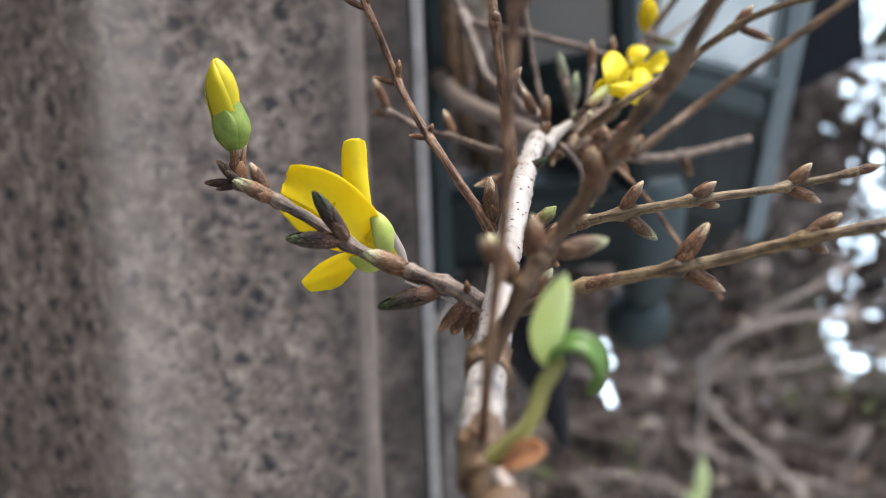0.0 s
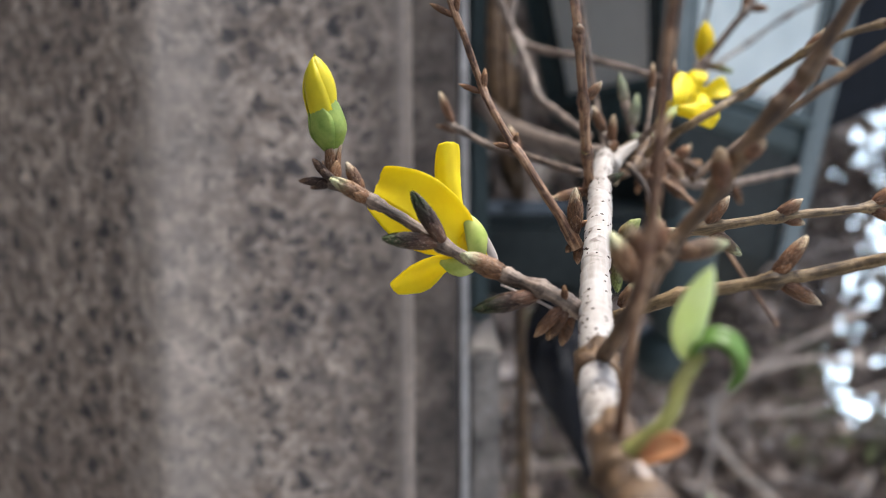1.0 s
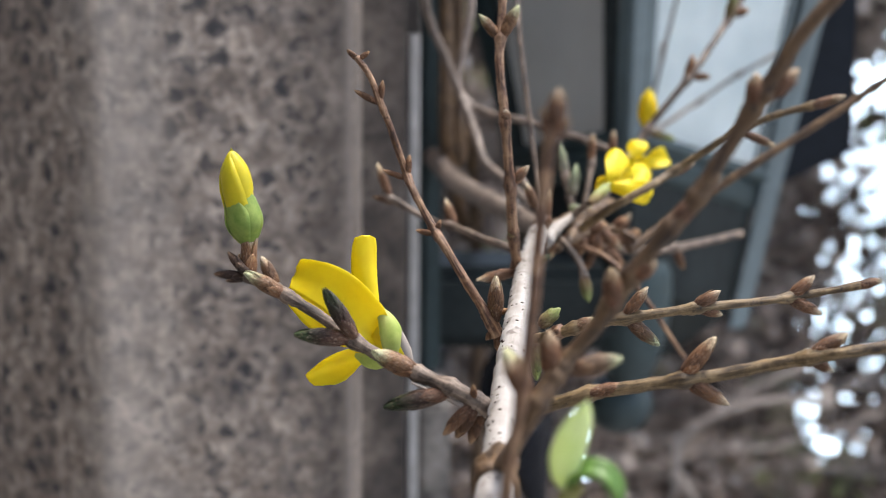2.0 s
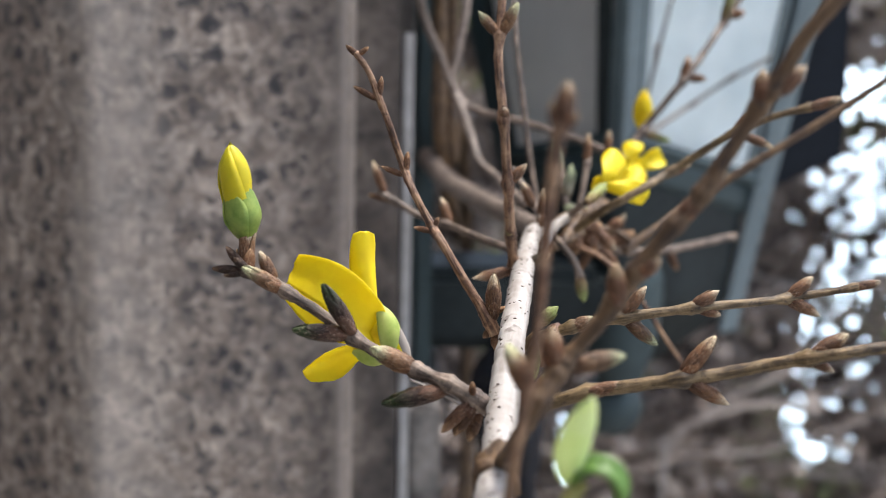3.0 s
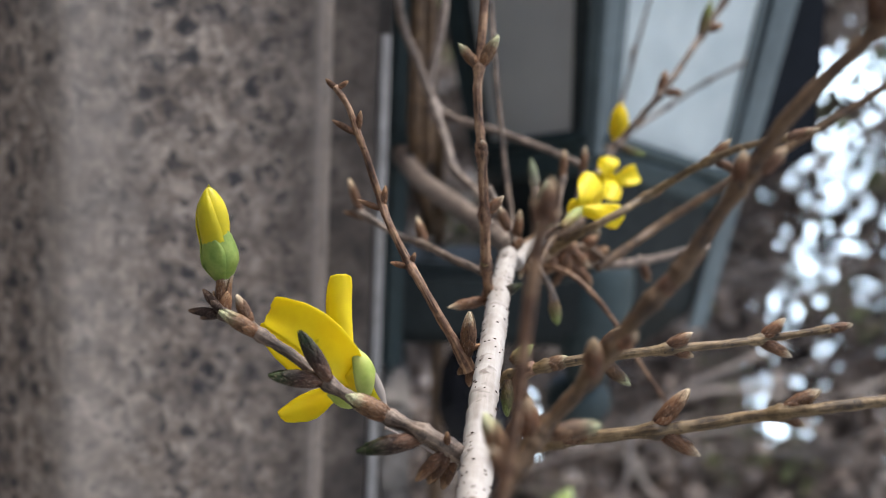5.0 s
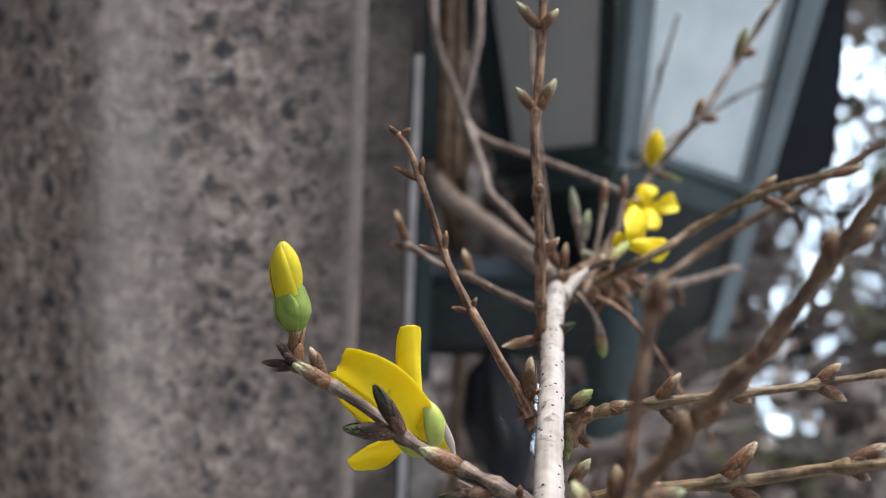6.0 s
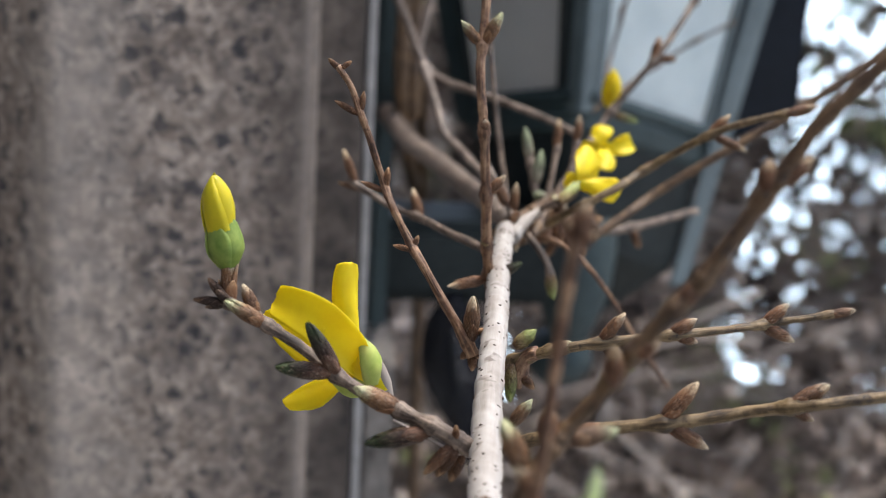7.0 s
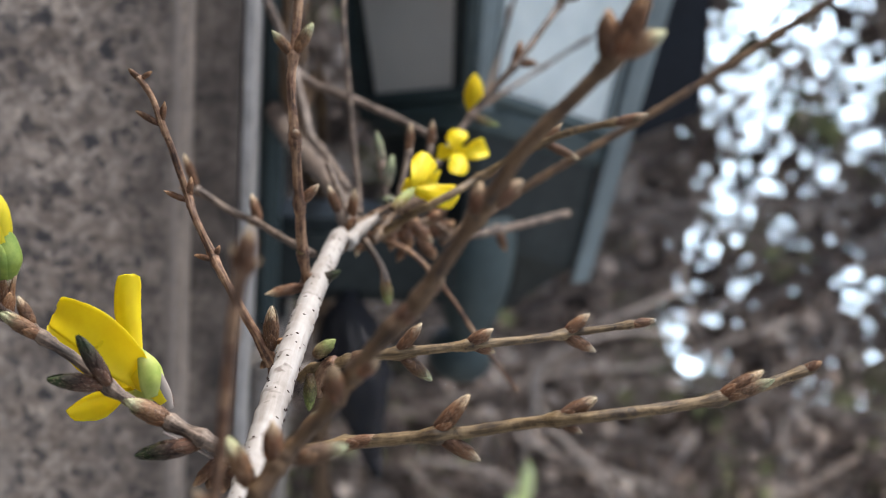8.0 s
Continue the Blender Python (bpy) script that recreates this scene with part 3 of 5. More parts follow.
        y = rng.uniform(1.80, 1.96)
        k = 1 - 0.32 * max(0.0, 1.1 - z)
        p = smooth_path([Vector((k * (x + 0.1 * j), k * (y + 0.015 * rng.random()), 1.43 + k * (z - 1.43 + slope * 0.1 * j + rng.uniform(-0.015, 0.015)))) for j in range(-2, 5)], 0.03)
        tube(dark if i % 2 else pale, p, [rng.uniform(0.0014, 0.0040)] * len(p), 6, 0.2)
    for i in range(34):
        x, z = rng.uniform(0.0, 0.95), rng.uniform(0.50, 0.98)
        k = 1 - 0.32 * (1.1 - z)
        y = rng.uniform(1.55, 1.93)
        lean = rng.uniform(-0.9, 1.1)
        ln = rng.uniform(0.10, 0.34)
        p = smooth_path([Vector((k * (x + ln * lean * j / 4), k * y, 1.43 + k * (z - 1.43 - ln * j / 4) + rng.uniform(-0.006, 0.006))) for j in range(5)], 0.03)
        tube(pale if i % 3 else dark, p, [rng.uniform(0.0012, 0.0026)] * len(p), 6, 0.2)
    for b in (dark, pale):
        b.transform(Matrix.Translation((-0.9, -1.9, 0)))
    part("dark_branches", dark, BRANCH_DARK, root)
    part("pale_branches", pale, BRANCH_PALE, root)


hedge()


def pale_branch(pts, r0, r1):
    bm = bmesh.new()
    line = smooth_path(pts, 0.02)
    k = len(line) - 1
    tube(bm, line, [r0 + (r1 - r0) * i / k for i in range(k + 1)], 8, 0.2)
    ob = part("hedge_branch", bm, BRANCH_PALE)
    tagged(ob, "pale bare branch crossing in front of the hedge", "branch", "pale hedge branches")
    return ob


pale_branch([(0.33, 1.18, 1.10), (0.27, 1.19, 1.10), (0.206, 1.2, 1.064), (0.225, 1.21, 1.01), (0.29, 1.22, 0.94), (0.38, 1.25, 0.75), (0.42, 1.3, 0.2)], 0.0022, 0.0045)
sprig = pale_branch([(0.16, 1.15, 0.2), (0.20, 1.2, 0.92), (0.207, 1.2, 1.02), (0.2105, 1.2, 1.059), (0.2479, 1.2, 1.0963), (0.2897, 1.2, 1.1186), (0.335, 1.21, 1.138)], 0.0030, 0.0018)
for foot, tip, wide in (((0.2010, 1.200, 0.928), (0.2060, 1.192, 0.984), 0.008), ((0.2010, 1.200, 0.928), (0.190, 1.190, 0.955), 0.005)):
    bm = bmesh.new()
    blade(bm, [foot, (Vector(foot) + Vector(tip)) / 2 + Vector((0.002, -0.004, 0)), tip], (0.9, 0.3, 0.1), wide, cup=0.3, thick=0.0003, profile=(0.2, 0.8, 1.0, 0.8, 0.1))
    part("leaf", bm, LEAF, sprig, "single lime-green leaf")


# ---- granite pillar ----
def pillar():
    root = thing("gate_pillar", "speckled grey-brown granite gate pillar with pale mortar joint", "pillar", (-0.12, 0.6, 0.0))
    inv = Matrix.Translation((0.12, -0.6, 0))
    def add(name, bm, mat, label="", smooth=False):
        bm.transform(inv)
        return part(name, bm, mat, root, label, smooth)
    top = 2.3
    bm = bmesh.new()
    cx, cy, r = -0.108, 0.4915, 0.008
    arc = [(cx + r * math.cos(radians(a)), cy + r * math.sin(radians(a))) for a in range(-131, -80, 5)]
    edge = [(-0.0322 + 0.005 * math.cos(radians(a)), 0.5007 + 0.005 * math.sin(radians(a))) for a in range(-90, 1, 10)]
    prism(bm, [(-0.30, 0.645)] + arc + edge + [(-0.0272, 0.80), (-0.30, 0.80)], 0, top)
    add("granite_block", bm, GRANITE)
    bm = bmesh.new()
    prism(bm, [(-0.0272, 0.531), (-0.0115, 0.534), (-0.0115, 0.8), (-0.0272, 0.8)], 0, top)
    add("side_strip", bm, GRANITE, "dark brown stone strip")
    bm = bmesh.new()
    prism(bm, [(-0.0115, 0.5365), (-0.0100, 0.5345), (-0.0072, 0.5365), (-0.0068, 0.56), (-0.0068, 0.8), (-0.0115, 0.8)], 0, 1.4025)
    add("mortar_joint", bm, PALE_TRIM, "pale grey mortar joint")
    bm = bmesh.new()
    prism(bm, [(-0.0115, 0.5385), (-0.0070, 0.5385), (-0.0068, 0.56), (-0.0068, 0.8), (-0.0115, 0.8)], 1.4025, top)
    add("upper_joint", bm, SOOT, "blackened stone above the joint")
    bm = bmesh.new()
    box(bm, -0.0068, 0.006, 0.575, 0.8, 0, 1.257, 0.002)
    add("plaster_return", bm, PALE_STONE, "pale weathered plaster return")
    bm = bmesh.new()
    box(bm, -0.30, 0.02, 0.47, 0.83, top, top + 0.08, 0.01)
    add("cap", bm, GRANITE)


pillar()


def shading_walls():
    # unseen wall added to keep sky light off the pillar's left face
    bm = bmesh.new()
    box(bm, -0.68, -0.45, -1.2, 0.72, 0, 2.3)
    tagged(part("wall_west", bm, STRIP, smooth=False), "plain grey wall, out of view, added to shade the pillar", "wall", kind="structure")
    # unseen wall added behind the camera to block sky and bounce soft fill
    bm = bmesh.new()
    box(bm, -0.68, 0.9, -1.45, -1.2, 0, 2.9)
    tagged(part("wall_south", bm, FILL_WALL, smooth=False), "pale wall, out of view, added to block sky and give fill", "wall", kind="structure")


shading_walls()


# ---- wall lantern ----
def lantern():
    root = thing("wall_lantern", "dark green metal wall lantern with frosted glass panes", "lantern", (0.088, 0.705, 1.26))
    inv = Matrix.Translation((-0.088, -0.705, -1.26))
    def add(name, bm, mat, label="", smooth=False, parent=root):
        bm.transform(inv)
        return part(name, bm, mat, parent, label, smooth)
    def corner(i, z, k=1.0):
        """One of the four corners of the case, which widens upwards: front, right, back, left."""
        h = z - 1.265
        p = ((0.0845 - 0.006 * h, 0.661 - 0.12 * h), (0.1475 + 0.196 * h, 0.708), (0.113, 0.765 + 0.12 * h), (0.0525 - 0.23 * h, 0.712))[i]
        return Vector((0.1 + (p[0] - 0.1) * k, 0.71 + (p[1] - 0.71) * k, z))
    sill = (1.3545, 1.3300, 1.3545, 1.3400)
    # lower body, a bowl with softened corners under a projecting rim
    def ring(drop, k, bow=0.16):
        out = []
        for i in range(4):
            a, b = corner(i, sill[i] - drop, k), corner((i + 1) % 4, sill[(i + 1) % 4] - drop, k)
            out += [a.lerp(b, f) + (Vector((0.1, 0.71, 0)) - Vector((a.x, a.y, 0)).lerp(Vector((b.x, b.y, 0)), 0.5)) * bow * e for f, e in ((0.06, 0.1), (0.2, -0.2), (0.5, -0.45), (0.8, -0.2), (0.94, 0.1))]
        return out
    def skin(levels, mat, name, label=""):
        bm = bmesh.new()
        rings = [[bm.verts.new(p) for p in ring(*lv)] for lv in levels]
        for a, b in zip(rings, rings[1:]):
            for i in range(len(a)):
                bm.faces.new((a[i], a[(i + 1) % len(a)], b[(i + 1) % len(b)], b[i]))
        bm.faces.new(rings[0][::-1])
        bm.faces.new(rings[-1])
        bmesh.ops.recalc_face_normals(bm, faces=bm.faces)
        add(name, bm, mat, label)
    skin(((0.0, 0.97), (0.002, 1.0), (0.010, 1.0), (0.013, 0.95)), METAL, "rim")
    skin(((0.0132, 0.965), (0.030, 0.975), (0.055, 0.975), (0.063, 0.94), (0.070, 0.76), (0.080, 0.46), (0.087, 0.24)), METAL_SHADED, "lower_body")
    # corner posts: angle bars with two flat flanges
    for i in range(4):
        bm = bmesh.new()
        for j, w in (((i + 1) % 4, 0.010), ((i + 3) % 4, 0.007)):
            for z0, z1 in ((sill[i] - 0.004, 1.62),):
                p, q = corner(i, z0), corner(i, z1)
                u, v = (corner(j, z0) - p).normalized(), (corner(j, z1) - q).normalized()
                g = [[p, p.lerp(q, 0.5), q], [p + u * w, (p + u * w).lerp(q + v * w, 0.5), q + v * w]]
                sheet(bm, g, 0.0022)
        add("corner_post", bm, METAL_LIT if i in (0, 1) else METAL)
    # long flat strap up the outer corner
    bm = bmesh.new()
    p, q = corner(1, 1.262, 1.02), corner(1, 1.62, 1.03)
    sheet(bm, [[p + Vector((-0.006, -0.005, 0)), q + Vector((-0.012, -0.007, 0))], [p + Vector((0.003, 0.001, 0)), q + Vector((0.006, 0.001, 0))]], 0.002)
    add("corner_strap", bm, METAL_LIT, "pale green strap in a sky-lit tone")
    # panes, each behind a bottom rail
    for i in range(4):
        j = (i + 1) % 4
        a, b, d, e = corner(i, sill[i] + 0.003, 0.97), corner(j, sill[j] + 0.003, 0.97), corner(j, 1.61, 0.97), corner(i, 1.61, 0.97)
        n = 6
        f0, f1 = (0.10, 0.86) if i == 0 else ((0.14, 0.84) if i == 3 else (0.1, 0.9))
        g = [[a.lerp(b, f0 + (f1 - f0) * u / n).lerp(e.lerp(d, f0 + (f1 - f0) * u / n), v / n) for v in range(n + 1)] for u in range(n + 1)]
        bm = bmesh.new()
        sheet(bm, g, 0.003)
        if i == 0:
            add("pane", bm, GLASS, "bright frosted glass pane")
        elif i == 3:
            add("pane", bm, GLASS_SHADED, "frosted glass pane in a darker, shaded tone")
        else:
            bm.free()
        bm = bmesh.new()
        p, q = a.lerp(b, 0.04), a.lerp(b, 0.96)
        tube(bm, [p + Vector((0, 0, 0.001)), q + Vector((0, 0, 0.001))], [0.0042, 0.0042], 8)
        add("pane_rail", bm, METAL)
        for w in (f0 - 0.01, f1 + 0.02):
            bm = bmesh.new()
            tube(bm, [a.lerp(b, w), e.lerp(d, w)], [0.0032, 0.0036], 6)
            add("pane_frame", bm, METAL_LIT if i == 0 else METAL_SHADED)
    bm = bmesh.new()
    hi = [bm.verts.new(corner(i, 1.62, 1.12)) for i in range(4)]
    mid = [bm.verts.new(corner(i, 1.626, 1.12)) for i in range(4)]
    tip = bm.verts.new((0.1, 0.71, 1.71))
    for i in range(4):
        bm.faces.new((hi[i], hi[(i + 1) % 4], mid[(i + 1) % 4], mid[i]))
        bm.faces.new((mid[i], mid[(i + 1) % 4], tip))
    bm.faces.new(hi[::-1])
    bmesh.ops.recalc_face_normals(bm, faces=bm.faces)
    add("roof", bm, METAL)
    # dark wing beside the outer corner, cut off at a slant
    bm = bmesh.new()
    near = [bm.verts.new(p) for p in ((0.1715, 0.727, 1.330), (0.2035, 0.727, 1.345), (0.2035, 0.727, 1.62), (0.1715, 0.727, 1.62))]
    far = [bm.verts.new(p) for p in ((0.1735, 0.739, 1.330), (0.2045, 0.735, 1.345), (0.2045, 0.735, 1.62), (0.1735, 0.739, 1.62))]
    for i in range(4):
        bm.faces.new((near[i], near[(i + 1) % 4], far[(i + 1) % 4], far[i]))
    bm.faces.new(near[::-1])
    bm.faces.new(far)
    bmesh.ops.recalc_face_normals(bm, faces=bm.faces)
    add("side_shield", bm, SHIELD, "black metal side shield")
    # cup, neck and ball under the body
    bm = bmesh.new()
    lathe(bm, [(0.006, 1.238), (0.0095, 1.2425), (0.0125, 1.249), (0.0155, 1.258), (0.0178, 1.268), (0.0190, 1.28), (0.0190, 1.293), (0.017, 1.300)], (0.091, 0.68, 0), 32)
    add("cup", bm, METAL, smooth=True)
    bm = bmesh.new()
    lathe(bm, [(0.0155 * math.sin(radians(a)) + 0.0005, 1.2285 - 0.0145 * math.cos(radians(a))) for a in range(0, 181, 9)], (0.0885, 0.69, 0), 32)
    add("ball_finial", bm, METAL, smooth=True)
    # bracket
    bm = bmesh.new()
    box(bm, -0.004, 0.080, 0.635, 0.69, 1.266, 1.302, 0.006)
    add("bracket_arm", bm, METAL_SHADED)
    bm = bmesh.new()
    box(bm, -0.0066, 0.002, 0.60, 0.72, 1.262, 1.42, 0.003)
    add("wall_plate", bm, METAL)


lantern()


def black_bag():
    root = thing("plastic_bag", "crumpled glossy black plastic bag hanging under the lantern bracket", "plastic bag", (0.031, 0.64, 1.268))
    inv = Matrix.Translation((-0.031, -0.64, -1.268))
    bm = bmesh.new()
    n, k = 30, 36
    grid = []
    for i in range(n):
        u = i / (n - 1)
        cx, w = 0.033 + 0.016 * u ** 1.4, 0.0142 * np.interp(u, (0, 0.12, 0.4, 0.6, 0.8, 1), (0.30, 0.75, 1.0, 0.72, 0.36, 0.13))
        ring = []
        for j in range(k):
            a = 2 * math.pi * j / k
            f = 1 + 0.16 * math.sin(7 * a + 3 * u) * u ** 0.5 + 0.42 * noise.noise(Vector((3 * math.cos(a), 3 * math.sin(a), u * 1.4))) + 0.12 * noise.noise(Vector((9 * math.cos(a), 9 * math.sin(a), u * 6)))
            ring.append(bm.verts.new((cx + w * f * math.cos(a), 0.64 + 0.9 * w * f * math.sin(a), 1.268 - 0.084 * u)))
        grid.append(ring)
    for a, b in zip(grid, grid[1:]):
        for j in range(k):
            bm.faces.new((a[j], a[(j + 1) % k], b[(j + 1) % k], b[j]))
    bm.faces.new(grid[0][::-1])
    bm.faces.new(grid[-1])
    bm.transform(inv)
    part("bag_body", bm, BAG, root)
    bm = bmesh.new()
    lathe(bm, [(0.006, 0.0), (0.0045, 0.003), (0.0036, 0.005), (0.005, 0.008), (0.003, 0.011)], (0.033, 0.64, 1.265), 12)
    bm.transform(inv)
    part("knot", bm, BAG, root)


black_bag()


# ---- flowering shrub ----
shrub = thing("forsythia_shrub", "leafless budding shrub with yellow flowers and pale stem", "shrub", (0.06, 0.30, 0.0))
OFF = Matrix.Translation((-0.06, -0.30, 0.0))


def bud_mesh(seed, pairs=4):
    """A pointed bud, one unit long along z, of overlapping scales in crossed pairs round a core."""
    rng = random.Random(seed)
    bm = bmesh.new()
    def girth(z):
        return np.interp(z, (0, 0.12, 0.3, 0.5, 0.68, 0.82, 0.92, 1), (0.27, 0.40, 0.49, 0.50, 0.44, 0.32, 0.18, 0.02))
    lathe(bm, [(max(0.004, girth(z) * 0.9), z) for z in (0, 0.1, 0.25, 0.4, 0.55, 0.7, 0.82, 0.92, 0.985)], (0, 0, 0), 10)
    for p in range(pairs):
        z0, z1 = 0.02 + 0.12 * p, min(1.0, 0.42 + 0.19 * p)
        for s in range(2):
            turn = math.pi * s + (math.pi / 2) * (p % 2) + rng.uniform(-0.2, 0.2)
            grid = []
            for i in range(6):
                u = i / 5
                z = z0 + (z1 - z0) * u
                half = 1.25 * (1 - u ** 2.2) + 0.03
                row = []
                for j in range(5):
                    a = turn + half * (j / 2 - 1)
                    r = girth(z) * (1.0 + 0.05 * (pairs - p) / pairs) + 0.015 + 0.05 * u
                    row.append(Vector((r * math.cos(a), r * math.sin(a), z)))
                grid.append(row)
            sheet(bm, grid, 0.02)
    me = bpy.data.meshes.new("bud")
    bm.to_mesh(me)
    bm.free()
    me.polygons.foreach_set("use_smooth", [True] * len(me.polygons))
    return me


BUD_MESHES = {}
for kind_name, kind_mat in BUDS_MAT.items():
    BUD_MESHES[kind_name] = []
    for k in range(2):
        me = bud_mesh(len(BUD_MESHES) * 7 + k)
        me.materials.append(kind_mat)
        BUD_MESHES[kind_name].append(me)
BUD_LABELS = {"brown": "brown scaly leaf bud", "tip": "brown bud with green tip", "dark": "dark purple-green bud", "green": "green opening bud", "dry": "dried dark brown scale", "claw": "blackened dry bud scale", "red": "red-brown scaly bud", "pale": "pale green opening bud"}
bud_count = 0


def twig(name, label, material, r0, r1, pts, buds=(), sides=12, lump=0.15):
    """A twig along some points, swollen where its buds sit, with the buds as its parts."""
    global bud_count
    line = smooth_path(pts, 0.0006 if r0 < 0.003 else 0.0012)
    k = max(1, len(line) - 1)
    radii = [r0 + (r1 - r0) * (i / k) for i in range(k + 1)]
    feet = [(min(line, key=lambda q: (q - Vector(foot)).length), rb) for foot, tip, rb, kind_name in buds]
    for i, q in enumerate(line):
        swell = 0.0
        for f, rb in feet:
            d = (q - f).length
            swell = max(swell, 0.50 * min(1.0, rb / 0.0012) * math.exp(-(d / 0.0011) ** 2) + 0.22 * math.exp(-((d - 0.0017) / 0.00035) ** 2))
        radii[i] *= 1 + swell
    bm = bmesh.new()
    tube(bm, line, radii, sides, lump, len(name) * 1.7)
    bm.transform(OFF)
    ob = part(name, bm, material, shrub, label)
    for foot, tip, rb, kind_name in buds:
        f, t = Vector(foot), Vector(tip)
        near = min(line, key=lambda q: (q - f).length)
        if (near - f).length < 0.006:
            f = f.lerp(near, 0.6)
        b = new("bud", BUD_MESHES[kind_name][bud_count % 2])
        b.parent = ob
        q = (t - f).to_track_quat("Z", "Y") @ Euler((0, 0, bud_count * 1.3)).to_quaternion()
        b.matrix_basis = OFF @ Matrix.LocRotScale(f, q, (rb * 1.82, rb * 1.82, (t - f).length))
        tagged(b, BUD_LABELS[kind_name])
        bud_count += 1
    return ob


STEM = [(0.0028, 0.1720, 1.3401), (0.0032, 0.1800, 1.3409), (0.0047, 0.2050, 1.3403), (0.0079, 0.2400, 1.3428), (0.0101, 0.2620, 1.3464), (0.0138, 0.2920, 1.3512), (0.0175, 0.3250, 1.3536), (0.0225, 0.3620, 1.3561)]
stem_ob = twig("main_stem", "papery whitish stem with dark pores", BARK_WHITE, 0.0029, 0.0023, STEM, [], 18, 0.13)
buds = [((0.0306, 0.3800, 1.3542), (0.0273, 0.3800, 1.3467), 0.00120, "brown"),
        ((0.0220, 0.3600, 1.3625), (0.0192, 0.3600, 1.3688), 0.00130, "brown"),
        ((0.0254, 0.3750, 1.3589), (0.0261, 0.3750, 1.3656), 0.00130, "brown"),
        ((0.0262, 0.3700, 1.3592), (0.0237, 0.3700, 1.3533), 0.00110, "tip")]
twig("branch", "brown stem end with dried scales", BARK_DARK, 0.0019, 0.0014, [(0.0223, 0.3660, 1.3534), (0.0271, 0.3820, 1.3544), (0.0329, 0.3920, 1.3555)], buds)
twig("branch", "short peeling whitish stub", BARK_WHITE, 0.0021, 0.0009, [(0.0246, 0.3660, 1.3533), (0.0281, 0.3720, 1.3560), (0.0330, 0.3780, 1.3584)], [])
buds = [((0.0390, 0.4000, 1.3508), (0.0443, 0.4000, 1.3535), 0.00160, "dry"),
        ((0.0405, 0.4000, 1.3512), (0.0425, 0.4000, 1.3450), 0.00200, "dry"),
        ((0.0427, 0.4050, 1.3505), (0.0490, 0.4050, 1.3458), 0.00180, "brown"),
        ((0.0377, 0.3950, 1.3511), (0.0371, 0.3950, 1.3457), 0.00160, "dry"),
        ((0.0472, 0.4100, 1.3506), (0.0510, 0.4100, 1.3538), 0.00150, "dry")]
twig("twig", "", BARK_DARK, 0.0012, 0.0008, [(0.0288, 0.3800, 1.3495), (0.0390, 0.4000, 1.3508), (0.0479, 0.4100, 1.3506), (0.0535, 0.4100, 1.3475)], buds)
buds = [((0.0368, 0.3950, 1.3556), (0.0390, 0.3950, 1.3592), 0.00120, "tip"),
        ((0.0332, 0.3850, 1.3529), (0.0300, 0.3850, 1.3499), 0.00120, "dry")]
twig("twig", "", BARK_DARK, 0.0011, 0.0009, [(0.0313, 0.3800, 1.3510), (0.0351, 0.3900, 1.3540), (0.0380, 0.3950, 1.3576)], buds)
twig("twig", "", BARK, 0.0010, 0.0008, [(0.0265, 0.3700, 1.3524), (0.0246, 0.3750, 1.3589), (0.0217, 0.3850, 1.3642), (0.0190, 0.3900, 1.3689)], [])
buds = [((0.0471, 0.4200, 1.3457), (0.0403, 0.4200, 1.3499), 0.00190, "dry"),
        ((0.0480, 0.4200, 1.3446), (0.0563, 0.4200, 1.3488), 0.00200, "dry"),
        ((0.0456, 0.4150, 1.3443), (0.0513, 0.4150, 1.3385), 0.00190, "dry"),
        ((0.0406, 0.4100, 1.3484), (0.0442, 0.4100, 1.3542), 0.00150, "brown"),
        ((0.0503, 0.4250, 1.3456), (0.0540, 0.4250, 1.3533), 0.00140, "brown"),
        ((0.0423, 0.4100, 1.3452), (0.0396, 0.4100, 1.3386), 0.00140, "dry")]
twig("branch", "dark brown branch", BARK_DARK, 0.0020, 0.0015, [(0.0313, 0.3880, 1.3552), (0.0370, 0.4000, 1.3555), (0.0420, 0.4100, 1.3556), (0.0492, 0.4300, 1.3550)], buds)
buds = [((-0.0291, 0.2545, 1.3599), (-0.0365, 0.2545, 1.3642), 0.00135, "tip"),
        ((-0.0304, 0.2560, 1.3612), (-0.0336, 0.2560, 1.3668), 0.00115, "brown"),
        ((-0.0170, 0.2475, 1.3548), (-0.0224, 0.2475, 1.3628), 0.00145, "dark"),
        ((-0.0182, 0.2480, 1.3539), (-0.0275, 0.2480, 1.3547), 0.00150, "dark"),
        ((-0.0066, 0.2455, 1.3488), (-0.0143, 0.2455, 1.3524), 0.00175, "tip"),
        ((-0.0014, 0.2435, 1.3444), (-0.0123, 0.2435, 1.3432), 0.00160, "dark"),
        ((-0.0076, 0.2600, 1.3462), (-0.0109, 0.2600, 1.3538), 0.00090, "brown"),
        ((-0.0364, 0.2575, 1.3630), (-0.0421, 0.2575, 1.3633), 0.00080, "claw"),
        ((-0.0362, 0.2575, 1.3638), (-0.0396, 0.2575, 1.3672), 0.00080, "claw"),
        ((-0.0357, 0.2565, 1.3637), (-0.0381, 0.2565, 1.3654), 0.00080, "claw"),
        ((-0.0360, 0.2570, 1.3628), (-0.0400, 0.2570, 1.3621), 0.00060, "claw"),
        ((0.0031, 0.2410, 1.3446), (0.0028, 0.2410, 1.3479), 0.00060, "dry")]
buds += [((0.0030, 0.2420, 1.3433), (0.0000, 0.2420, 1.3383), 0.00130, "dry"),
         ((0.0022, 0.2410, 1.3431), (-0.0022, 0.2410, 1.3391), 0.00110, "dry"),
         ((0.0037, 0.2430, 1.3425), (0.0025, 0.2430, 1.3370), 0.00120, "dry")]
